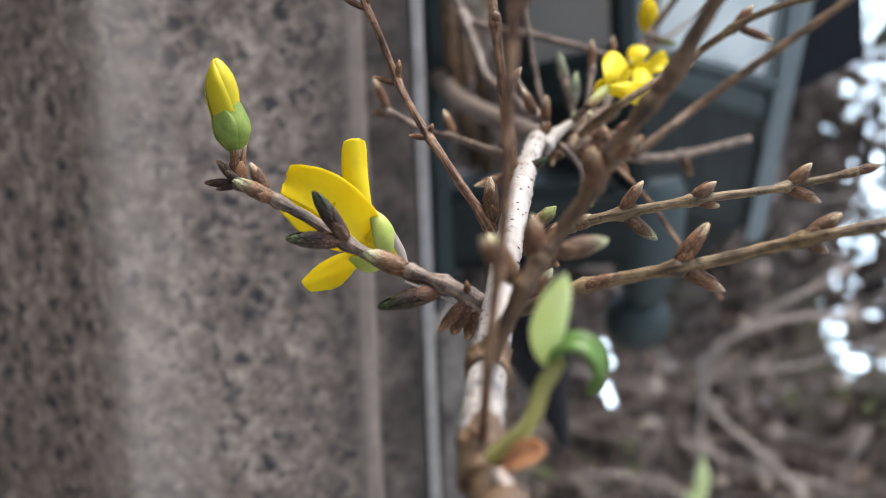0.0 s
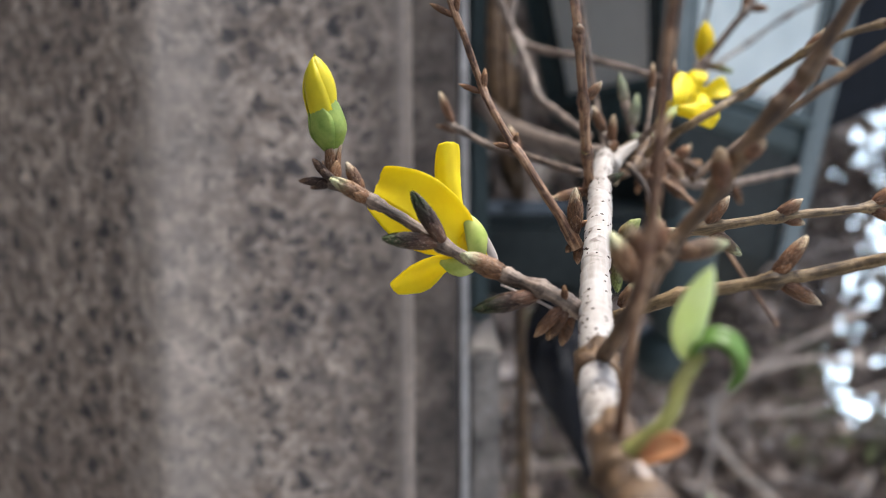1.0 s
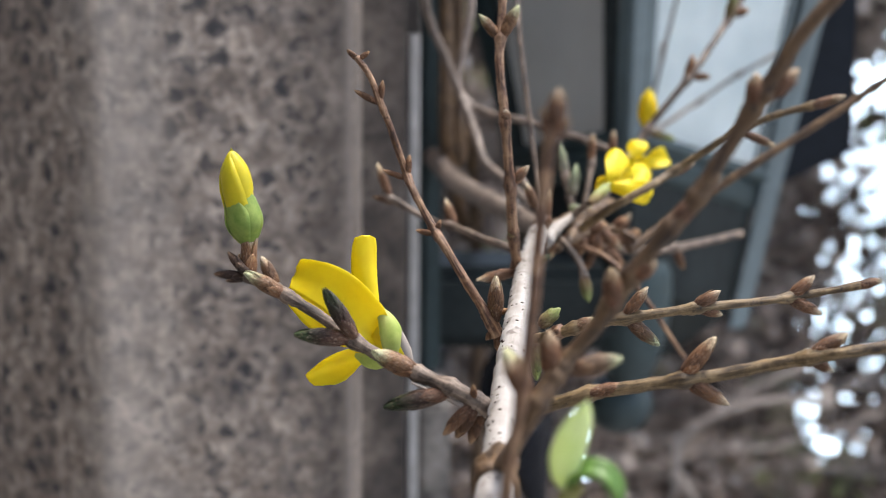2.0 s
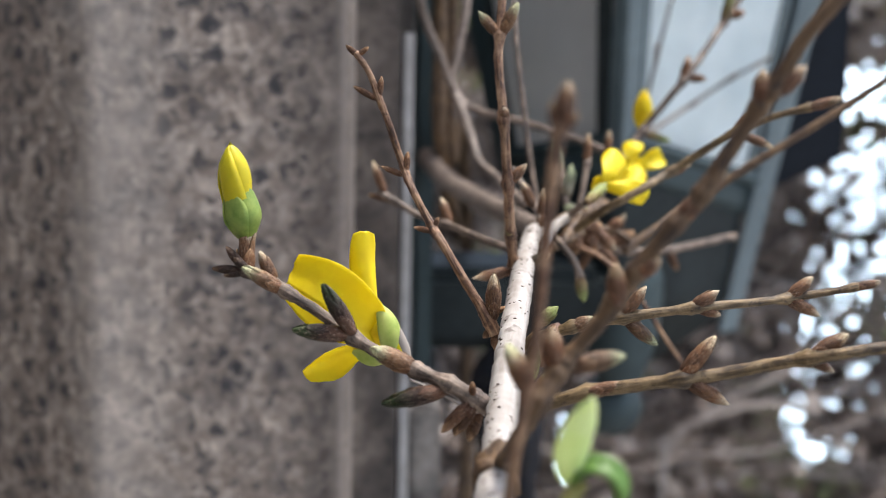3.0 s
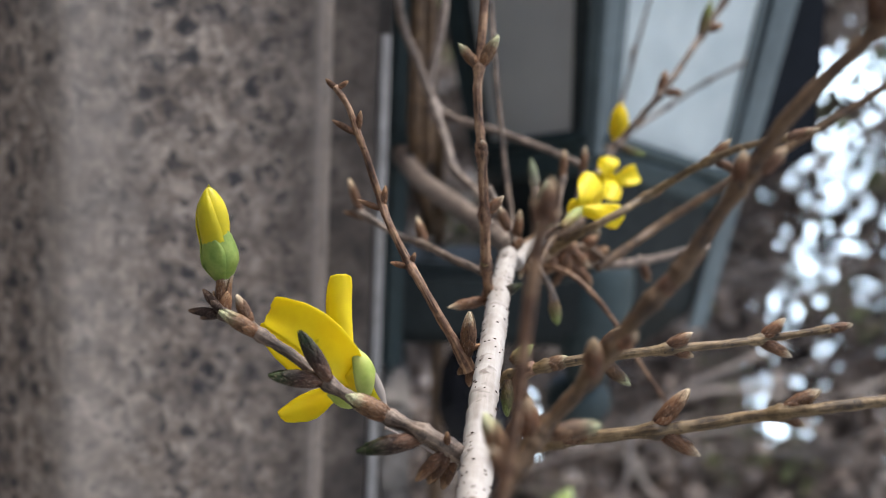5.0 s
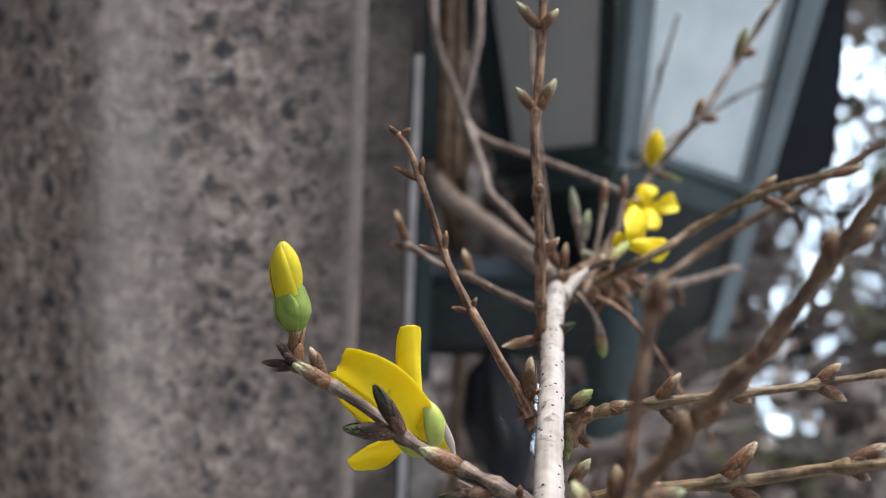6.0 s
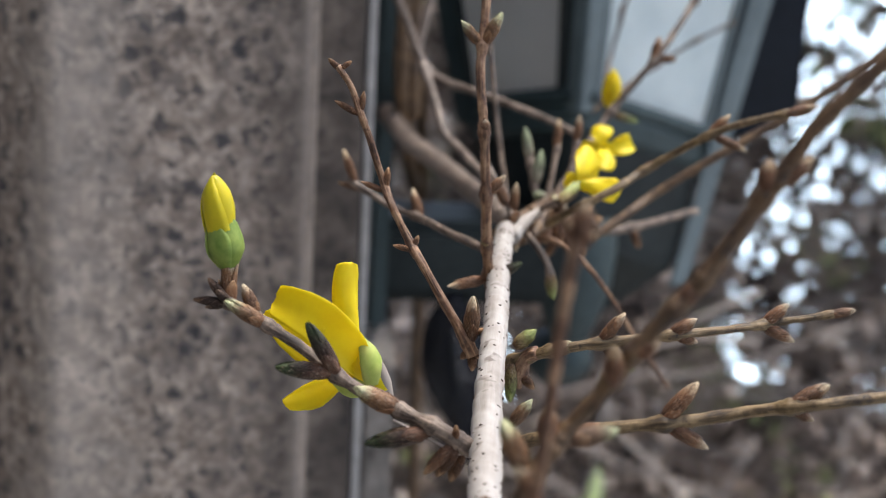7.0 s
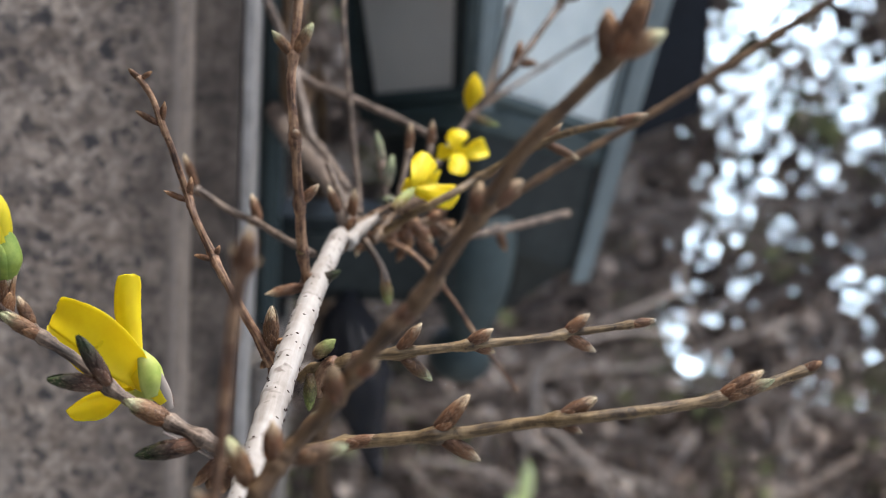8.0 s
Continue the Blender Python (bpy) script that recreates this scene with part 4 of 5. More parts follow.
twig("twig", "flower-bearing brown twig", BARK, 0.0012, 0.0009, [(0.0061, 0.2435, 1.3425), (0.0002, 0.2425, 1.3464), (-0.0054, 0.2450, 1.3483), (-0.0115, 0.2470, 1.3505), (-0.0171, 0.2490, 1.3533), (-0.0231, 0.2525, 1.3568), (-0.0290, 0.2540, 1.3601), (-0.0331, 0.2560, 1.3619), (-0.0364, 0.2575, 1.3630)], buds)
buds = [((-0.0149, 0.2990, 1.3907), (-0.0195, 0.2990, 1.3934), 0.00066, "dry"),
        ((-0.0142, 0.2990, 1.3911), (-0.0138, 0.2990, 1.3955), 0.00066, "dry"),
        ((-0.0091, 0.3000, 1.3755), (-0.0084, 0.3000, 1.3806), 0.00072, "dry"),
        ((-0.0094, 0.3000, 1.3752), (-0.0139, 0.3000, 1.3775), 0.00060, "dry"),
        ((-0.0035, 0.2940, 1.3652), (-0.0021, 0.2940, 1.3683), 0.00060, "dry"),
        ((-0.0037, 0.2940, 1.3650), (-0.0071, 0.2940, 1.3661), 0.00060, "dry"),
        ((-0.0186, 0.2998, 1.3992), (-0.0210, 0.2998, 1.4014), 0.00060, "dry"),
        ((-0.0184, 0.2998, 1.3995), (-0.0164, 0.2998, 1.4011), 0.00054, "dry"),
        ((0.0077, 0.2870, 1.3500), (0.0113, 0.2870, 1.3518), 0.00072, "dry"),
        ((0.0095, 0.2870, 1.3495), (0.0087, 0.2870, 1.3583), 0.00155, "brown"),
        ((0.0172, 0.2864, 1.3484), (0.0213, 0.2864, 1.3521), 0.00140, "green"),
        ((0.0087, 0.2870, 1.3475), (0.0068, 0.2870, 1.3454), 0.00080, "dry")]
buds += [((0.0085, 0.2870, 1.3483), (0.0108, 0.2870, 1.3455), 0.00080, "dry"),
         ((0.0078, 0.2870, 1.3494), (0.0057, 0.2870, 1.3502), 0.00060, "dry"),
         ((0.0092, 0.2870, 1.3466), (0.0093, 0.2870, 1.3430), 0.00090, "dry")]
twig("twig", "thin reddish-brown twig with tiny pointed buds", BARK_RED, 0.0010, 0.00055, [(0.0092, 0.2870, 1.3464), (0.0066, 0.2870, 1.3511), (0.0031, 0.2880, 1.3564), (-0.0015, 0.2905, 1.3637), (-0.0034, 0.2940, 1.3661), (-0.0073, 0.2970, 1.3731), (-0.0092, 0.3000, 1.3772), (-0.0122, 0.2995, 1.3857), (-0.0144, 0.2990, 1.3913), (-0.0164, 0.2995, 1.3962), (-0.0191, 0.2998, 1.4000)], buds)
buds = [((0.0098, 0.3190, 1.4036), (0.0058, 0.3190, 1.4087), 0.00115, "tip"),
        ((0.0112, 0.3190, 1.4036), (0.0143, 0.3190, 1.4108), 0.00135, "tip"),
        ((0.0133, 0.3180, 1.3726), (0.0169, 0.3180, 1.3769), 0.00110, "brown"),
        ((0.0134, 0.3195, 1.3603), (0.0137, 0.3195, 1.3633), 0.00105, "green"),
        ((0.0119, 0.3145, 1.3859), (0.0115, 0.3145, 1.3892), 0.00115, "brown"),
        ((0.0142, 0.3220, 1.3516), (0.0060, 0.3220, 1.3512), 0.00120, "brown"),
        ((0.0166, 0.3250, 1.3523), (0.0226, 0.3250, 1.3566), 0.00120, "dark"),
        ((0.0093, 0.3220, 1.4211), (0.0054, 0.3220, 1.4265), 0.00120, "tip"),
        ((0.0103, 0.3220, 1.4209), (0.0143, 0.3220, 1.4253), 0.00125, "tip")]
twig("twig", "upright reddish-brown twig", BARK_RED, 0.00115, 0.00085, [(0.0161, 0.3280, 1.3490), (0.0139, 0.3200, 1.3620), (0.0127, 0.3170, 1.3748), (0.0114, 0.3150, 1.3872), (0.0103, 0.3170, 1.3975), (0.0105, 0.3190, 1.4033), (0.0111, 0.3220, 1.4139), (0.0113, 0.3250, 1.4280), (0.0106, 0.3300, 1.4471)], buds)
buds = [((0.0239, 0.2838, 1.3486), (0.0287, 0.2838, 1.35), 0.00150, "tip"),
        ((0.0333, 0.2830, 1.3513), (0.0378, 0.2830, 1.3570), 0.00125, "brown"),
        ((0.0349, 0.2840, 1.3507), (0.0380, 0.2840, 1.3468), 0.00110, "brown"),
        ((0.0467, 0.2830, 1.3527), (0.0518, 0.2830, 1.3563), 0.00135, "brown"),
        ((0.0476, 0.2835, 1.3523), (0.0525, 0.2835, 1.3514), 0.00100, "brown"),
        ((0.0667, 0.2905, 1.3536), (0.0719, 0.2905, 1.3580), 0.00125, "brown"),
        ((0.0664, 0.2905, 1.3535), (0.0738, 0.2905, 1.3502), 0.00125, "brown"),
        ((0.0798, 0.2902, 1.3560), (0.0854, 0.2902, 1.3572), 0.00095, "brown"),
        ((0.0155, 0.2840, 1.3450), (0.0167, 0.2840, 1.3379), 0.00130, "green"),
        ((0.0344, 0.2830, 1.3492), (0.0404, 0.2830, 1.3453), 0.00135, "tip"),
        ((0.0155, 0.2700, 1.3381), (0.0191, 0.2700, 1.3433), 0.00130, "tip")]
twig("twig", "slender olive-brown twig", BARK_OLIVE, 0.0011, 0.0007, [(0.0144, 0.2890, 1.3428), (0.0170, 0.2880, 1.3449), (0.0251, 0.2840, 1.3489), (0.0353, 0.2830, 1.3510), (0.0489, 0.2830, 1.3530), (0.0604, 0.2870, 1.3534), (0.0701, 0.2905, 1.3541), (0.0837, 0.2902, 1.3567)], buds)
twig("branch", "reddish knob where the twig leaves the stem", BARK_RED, 0.0013, 0.0014, [(0.018, 0.287, 1.3401), (0.0185, 0.287, 1.3432), (0.0199, 0.286, 1.3468), (0.0215, 0.285, 1.3478)], [((0.0185, 0.2865, 1.3432), (0.0215, 0.2855, 1.3402), 0.0010, "dry")])
buds = [((0.0377, 0.2455, 1.3480), (0.0437, 0.2455, 1.3552), 0.00145, "brown"),
        ((0.0386, 0.2450, 1.3478), (0.0463, 0.2450, 1.3435), 0.00135, "brown"),
        ((0.0581, 0.2415, 1.3524), (0.0648, 0.2415, 1.3567), 0.00140, "brown"),
        ((0.0588, 0.2420, 1.3519), (0.0628, 0.2420, 1.3500), 0.00090, "brown"),
        ((0.0855, 0.2420, 1.3570), (0.0930, 0.2420, 1.3623), 0.00135, "brown"),
        ((0.0867, 0.2410, 1.3573), (0.0948, 0.2410, 1.3610), 0.00125, "tip"),
        ((0.1004, 0.2455, 1.3610), (0.1042, 0.2455, 1.3631), 0.00090, "dry"),
        ((0.0220, 0.2475, 1.3447), (0.0296, 0.2475, 1.3463), 0.00110, "brown")]
twig("twig", "olive-brown twig with scaly buds", BARK_OLIVE, 0.0012, 0.0009, [(0.0123, 0.2550, 1.3391), (0.0182, 0.2520, 1.3420), (0.0239, 0.2490, 1.3445), (0.0372, 0.2455, 1.3475), (0.0458, 0.2450, 1.3490), (0.0560, 0.2430, 1.3517), (0.0649, 0.2395, 1.3540), (0.0865, 0.2420, 1.3571), (0.0988, 0.2450, 1.3606), (0.1034, 0.2460, 1.3623)], buds)
buds = [((0.0202, 0.1965, 1.3689), (0.0194, 0.1965, 1.3749), 0.00135, "red"),
        ((0.0229, 0.1970, 1.3727), (0.0255, 0.1970, 1.3758), 0.00120, "red"),
        ((0.0271, 0.1965, 1.3804), (0.0314, 0.1965, 1.3851), 0.00130, "red"),
        ((0.0306, 0.1970, 1.3842), (0.0336, 0.1970, 1.3876), 0.00110, "red"),
        ((0.0378, 0.1950, 1.3959), (0.0374, 0.1950, 1.4009), 0.00135, "red"),
        ((0.0397, 0.1950, 1.3974), (0.0430, 0.1950, 1.4014), 0.00135, "red"),
        ((0.0158, 0.2030, 1.3582), (0.0223, 0.2030, 1.3611), 0.00140, "tip"),
        ((0.0071, 0.2000, 1.3572), (0.0055, 0.2000, 1.3632), 0.00150, "tip"),
        ((0.0117, 0.2000, 1.3594), (0.0115, 0.2000, 1.3657), 0.00150, "red"),
        ((0.0523, 0.1900, 1.4170), (0.0513, 0.1900, 1.4243), 0.00150, "dry"),
        ((0.0532, 0.1900, 1.4184), (0.0590, 0.1900, 1.4219), 0.00140, "tip"),
        ((0.0527, 0.1890, 1.4178), (0.0562, 0.1890, 1.4270), 0.00150, "dry")]
twig("twig", "thick brown twig with blunt buds", BARK_DARK, 0.0012, 0.0010, [(0.0054, 0.2140, 1.3414), (0.0064, 0.2050, 1.3462), (0.0079, 0.1985, 1.3515), (0.0104, 0.1980, 1.3563), (0.0138, 0.2000, 1.3612), (0.0180, 0.1995, 1.3664), (0.0214, 0.1985, 1.3721), (0.0262, 0.1970, 1.3791), (0.0302, 0.1965, 1.3839), (0.0333, 0.1960, 1.3895), (0.0385, 0.1950, 1.3981), (0.0427, 0.1930, 1.4059), (0.0511, 0.1910, 1.4161), (0.0541, 0.1900, 1.4202)], buds)
buds = [((0.0087, 0.1658, 1.3950), (0.0092, 0.1658, 1.4000), 0.00115, "red"),
        ((0.0085, 0.1660, 1.3941), (0.0073, 0.1660, 1.3978), 0.00070, "red"),
        ((0.0088, 0.1660, 1.3944), (0.0105, 0.1660, 1.3965), 0.00060, "red"),
        ((0.0061, 0.1665, 1.3653), (0.0037, 0.1665, 1.3690), 0.00100, "brown")]
twig("twig", "brown twig with a cluster of end buds", BARK_RED, 0.00065, 0.0007, [(0.0031, 0.1700, 1.3421), (0.0044, 0.1665, 1.3569), (0.0062, 0.1660, 1.3697), (0.0073, 0.1660, 1.3845), (0.0082, 0.1660, 1.3940), (0.0086, 0.1658, 1.3956)], buds)
twig("leaf_stalk", "green-brown stalk", STALK, 0.0010, 0.0010, [(0.0039, 0.1670, 1.3423), (0.0083, 0.1665, 1.3463), (0.0105, 0.1680, 1.3506), (0.0126, 0.1695, 1.3534)], [])
buds = [((0.0572, 0.3780, 1.3689), (0.0634, 0.3780, 1.3724), 0.00120, "brown"),
        ((0.0705, 0.3620, 1.3805), (0.0751, 0.3620, 1.3865), 0.00130, "brown"),
        ((0.0714, 0.3620, 1.3809), (0.0801, 0.3620, 1.3777), 0.00110, "brown"),
        ((0.0864, 0.3545, 1.3877), (0.0946, 0.3545, 1.3904), 0.00120, "brown")]
twig("twig", "slender olive twig with brown end bud", BARK_OLIVE, 0.0011, 0.0008, [(0.0345, 0.3745, 1.3553), (0.0388, 0.3668, 1.3602), (0.0432, 0.3632, 1.3638), (0.0497, 0.364, 1.3674), (0.0579, 0.3695, 1.3715), (0.0739, 0.36, 1.3833), (0.0922, 0.354, 1.3897)], buds)
twig("twig", "", BARK_DARK, 0.0013, 0.0010, [(0.0516, 0.4100, 1.3447), (0.0627, 0.4150, 1.3514), (0.0710, 0.4200, 1.3564), (0.0865, 0.4200, 1.3669), (0.1142, 0.4200, 1.3852), (0.1324, 0.4200, 1.3981), (0.1625, 0.4200, 1.4201)], [])
buds = [((0.0748, 0.4600, 1.3888), (0.0769, 0.4600, 1.3976), 0.00140, "dry"),
        ((0.0764, 0.4600, 1.3906), (0.0825, 0.4600, 1.3908), 0.00130, "dry"),
        ((0.0904, 0.4780, 1.4068), (0.0933, 0.4780, 1.4193), 0.00160, "green"),
        ((0.0925, 0.4800, 1.4095), (0.0978, 0.4800, 1.4115), 0.00150, "dry"),
        ((0.0984, 0.4850, 1.4186), (0.1025, 0.4850, 1.4259), 0.00110, "dry"),
        ((0.0635, 0.4550, 1.3733), (0.0714, 0.4550, 1.3719), 0.00120, "green")]
twig("twig", "", BARK, 0.0012, 0.0009, [(0.0422, 0.4250, 1.3515), (0.0587, 0.4500, 1.3703), (0.0674, 0.4550, 1.3812), (0.0772, 0.4600, 1.3924), (0.0933, 0.4800, 1.4113), (0.1054, 0.4900, 1.4278), (0.1177, 0.5000, 1.4466)], buds)
buds = [((-0.0140, 0.3850, 1.3620), (-0.0175, 0.3850, 1.3708), 0.00115, "brown"),
        ((0.0046, 0.3785, 1.3542), (0.0001, 0.3785, 1.3625), 0.00130, "brown"),
        ((-0.0120, 0.3850, 1.3601), (-0.0187, 0.3850, 1.3621), 0.00080, "dry")]
twig("twig", "", BARK, 0.0010, 0.0008, [(0.0164, 0.3550, 1.3528), (0.0082, 0.3650, 1.3546), (0.0016, 0.3750, 1.3559), (-0.0040, 0.3800, 1.3569), (-0.0113, 0.3840, 1.3603), (-0.0161, 0.3850, 1.3630)], buds)
buds = [((0.0338, 0.3622, 1.3455), (0.0355, 0.3622, 1.3388), 0.00150, "green")]
twig("twig", "", BARK, 0.0011, 0.0008, [(0.0280, 0.3800, 1.3530), (0.0298, 0.3700, 1.3524), (0.0330, 0.3650, 1.3485), (0.0344, 0.3625, 1.3445)], buds)
twig("twig", "thin orange-brown twig", BARK_RED, 0.0007, 0.0005, [(0.0291, 0.4000, 1.3492), (0.0402, 0.3900, 1.3472), (0.0469, 0.3850, 1.3426), (0.0533, 0.3850, 1.3351), (0.0621, 0.3900, 1.3223), (0.0745, 0.4000, 1.3055)], [])
buds = [((0.0747, 0.4700, 1.3367), (0.0779, 0.4700, 1.3294), 0.00140, "dry"),
        ((0.0394, 0.4200, 1.3452), (0.0381, 0.4200, 1.3394), 0.00120, "dry")]
twig("twig", "", BARK, 0.0016, 0.0012, [(0.0393, 0.4200, 1.3469), (0.0584, 0.4500, 1.3386), (0.0747, 0.4700, 1.3362), (0.1023, 0.5000, 1.3367)], buds)
twig("twig", "", BARK, 0.0009, 0.0007, [(0.0283, 0.4050, 1.3528), (0.0287, 0.4200, 1.3535), (0.0264, 0.4300, 1.3700), (0.0230, 0.4400, 1.3969), (0.0217, 0.4500, 1.4162)], [])
buds = [((0.0349, 0.4200, 1.3634), (0.0326, 0.4200, 1.3738), 0.00140, "pale"),
        ((0.0361, 0.4150, 1.3578), (0.0372, 0.4150, 1.3682), 0.00160, "pale")]
twig("twig", "", BARK, 0.0010, 0.0009, [(0.0366, 0.4100, 1.3530), (0.0352, 0.4150, 1.3594), (0.0341, 0.4200, 1.3666)], buds)
buds = [((0.0417, 0.4200, 1.3669), (0.0421, 0.4200, 1.3765), 0.00120, "brown"),
        ((0.0388, 0.4100, 1.3555), (0.0348, 0.4100, 1.3569), 0.00140, "pale")]
twig("twig", "", BARK, 0.0009, 0.0008, [(0.0389, 0.4100, 1.3539), (0.0406, 0.4150, 1.3627), (0.0424, 0.4200, 1.3709)], buds)
buds = [((0.0481, 0.4250, 1.3680), (0.0486, 0.4250, 1.3770), 0.00120, "brown")]
twig("twig", "", BARK, 0.0009, 0.0008, [(0.0434, 0.4150, 1.3548), (0.0467, 0.4200, 1.3638), (0.0486, 0.4250, 1.3713)], buds)
twig("branch", "grey-brown crooked branch", BARK_GREY, 0.0017, 0.0010, [(-0.0066, 0.5200, 1.4484), (-0.0058, 0.5000, 1.4201), (-0.0036, 0.5000, 1.4074), (0.0014, 0.5000, 1.3964), (0.0073, 0.4950, 1.3830), (0.0138, 0.4900, 1.3781), (0.0273, 0.4700, 1.3759), (0.0423, 0.4500, 1.3723), (0.0506, 0.4400, 1.3695)], [])
twig("branch", "", BARK_GREY, 0.0015, 0.0012, [(0.0070, 0.4950, 1.3830), (0.0111, 0.4850, 1.3720), (0.0141, 0.4750, 1.3632), (0.0188, 0.4650, 1.3593), (0.0254, 0.4300, 1.3551)], [])
twig("branch", "", BARK_GREY, 0.0016, 0.0014, [(0.0109, 0.5300, 1.4496), (0.0102, 0.5100, 1.4207), (0.0099, 0.5050, 1.4096), (0.0071, 0.5000, 1.3948), (0.0054, 0.4970, 1.3865)], [])
twig("branch", "thick grey-brown branch", BARK_GREY, 0.0038, 0.0028, [(-0.0012, 0.6000, 1.3531), (0.0063, 0.5700, 1.3470), (0.0162, 0.5200, 1.3458), (0.0236, 0.4500, 1.3485), (0.0256, 0.3900, 1.3531)], [])
# dark bark puts the dense shade beside the pillar into these two stems
twig("branch", "upright brown stem by the pillar", BARK_DARK, 0.0029, 0.0028, [(0.0013, 0.5850, 1.4626), (0.0034, 0.5850, 1.3988), (0.0036, 0.5870, 1.3658), (0.0075, 0.6200, 1.3417), (0.0141, 0.6800, 1.3106), (0.0234, 0.7500, 1.2614)] + [(0.033, 0.780, 0.7), (0.033, 0.780, 0.0)], [])
twig("branch", "", BARK_DARK, 0.0024, 0.0020, [(0.0068, 0.6000, 1.4639), (0.0086, 0.6000, 1.3985), (0.0092, 0.6000, 1.3534), (0.0191, 0.7000, 1.3048)] + [(0.029, 0.730, 0.7), (0.029, 0.730, 0.0)], [])
# two dark twigs added before the lantern pane to stand in for its reflections
buds = [((0.1037, 0.6000, 1.3747), (0.1080, 0.6000, 1.3782), 0.00100, "dry"),
        ((0.1190, 0.6000, 1.3854), (0.1234, 0.6000, 1.3889), 0.00100, "dry")]
twig("twig", "", BARK_DARK, 0.0008, 0.0006, [(0.0732, 0.5500, 1.3632), (0.0861, 0.5800, 1.3665), (0.1048, 0.6000, 1.3759), (0.1201, 0.6000, 1.3866), (0.1355, 0.6000, 1.3950)], buds)
buds = [((0.0896, 0.6000, 1.3934), (0.0901, 0.6000, 1.4002), 0.00100, "dry")]
twig("twig", "", BARK_DARK, 0.0008, 0.0006, [(0.0762, 0.5500, 1.3665), (0.0868, 0.6000, 1.3787), (0.0900, 0.6000, 1.3946), (0.0954, 0.6000, 1.4193)], buds)
twig("branch", "thick knobbly brown branch", BARK_DARK, 0.0034, 0.0060, [(0.0033, 0.1760, 1.3413), (0.0038, 0.1690, 1.3396), (0.0052, 0.1640, 1.3375), (0.0071, 0.1590, 1.3346)] + [(0.024, 0.158, 1.30), (0.035, 0.165, 1.2), (0.05, 0.22, 0.8), (0.06, 0.30, 0.3), (0.06, 0.32, 0.0)], [], 14)
twig("branch", "pale peeled patch of bark", PEELED, 0.0008, 0.0016, [(0.0048, 0.1645, 1.3415), (0.0064, 0.1610, 1.3394), (0.0078, 0.1570, 1.3373)], [])
buds = [((0.0065, 0.2150, 1.3416), (0.0084, 0.2150, 1.3428), 0.00100, "dry"),
        ((0.0049, 0.2150, 1.3412), (0.0032, 0.2150, 1.3425), 0.00100, "dry"),
        ((0.0049, 0.2090, 1.3410), (0.0032, 0.2090, 1.3400), 0.00100, "dry"),
        ((0.0060, 0.2100, 1.3411), (0.0076, 0.2100, 1.3400), 0.00090, "dry"),
        ((0.0058, 0.2155, 1.3418), (0.0057, 0.2155, 1.3440), 0.00090, "dry"),
        ((0.0063, 0.2155, 1.3419), (0.0072, 0.2155, 1.3438), 0.00080, "dry")]
twig("branch", "brown scaly ring on the pale stem", BARK_DARK, 0.0022, 0.0024, [(0.0066, 0.2185, 1.3424), (0.0060, 0.2155, 1.3418), (0.0054, 0.2125, 1.3411), (0.0048, 0.2090, 1.3404)], buds, 12, 0.5)
buds = [((0.0022, 0.1710, 1.3428), (0.0006, 0.1710, 1.3443), 0.00090, "dry"),
        ((0.0032, 0.1710, 1.3428), (0.0047, 0.1710, 1.3437), 0.00090, "dry"),
        ((0.0023, 0.1670, 1.3419), (0.0008, 0.1670, 1.3410), 0.00090, "dry"),
        ((0.0028, 0.1700, 1.3424), (0.0019, 0.1700, 1.3455), 0.00080, "dry")]
twig("branch", "knobbly brown fork of the stem", BARK_DARK, 0.0020, 0.0024, [(0.0040, 0.1780, 1.3432), (0.0031, 0.1720, 1.3422), (0.0028, 0.1700, 1.3407), (0.0032, 0.1665, 1.3394)], buds)

# dark breathing pores on the pale stem
def lenticels():
    rng = random.Random(9)
    line = smooth_path(STEM, 0.0012)
    bm = bmesh.new()
    bmesh.ops.create_icosphere(bm, subdivisions=1, radius=1.0)
    me = bpy.data.meshes.new("lenticel")
    bm.to_mesh(me)
    bm.free()
    me.materials.append(LENTICEL)
    for k in range(290):
        i = rng.randrange(4, len(line) - 4)
        d = (line[i + 1] - line[i - 1]).normalized()
        s = Vector((1, 0, 0))
        s = (s - d * s.dot(d)).normalized()
        u = d.cross(s)
        a = rng.uniform(0, 2 * math.pi)
        out = s * math.cos(a) + u * math.sin(a)
        r = (0.0029 + (0.0023 - 0.0029) * i / len(line)) * 1.02
        w, h = rng.uniform(0.00018, 0.00042), rng.uniform(0.00012, 0.00022)
        ob = new("lenticel", me)
        ob.parent = stem_ob
        ob.matrix_basis = OFF @ Matrix.Translation(line[i] + out * r) @ Matrix((d.cross(out), d, out)).transposed().to_4x4() @ Matrix.Diagonal((w, h, 0.00015, 1))


lenticels()
twig("splinter", "thin pale torn strip of bark", PEELED, 0.00022, 0.00030, [(-0.0075, 0.2440, 1.3474), (-0.0016, 0.2425, 1.3450), (0.0026, 0.2420, 1.3428), (0.0056, 0.2430, 1.3417)], [], 6, 0.3)


def holder(name, label, at):
    ob = new(name)
    ob.parent = shrub
    ob.location = OFF @ Vector(at)
    ob.empty_display_size = 0.005
    tagged(ob, label)
    return ob, Matrix.Translation(-Vector(at))


def blade_part(name, parent, shift, material, spine, across, width, label="", **kw):
    bm = bmesh.new()
    blade(bm, spine, across, width, **kw)
    bm.transform(shift)
    return part(name, bm, material, parent, label)


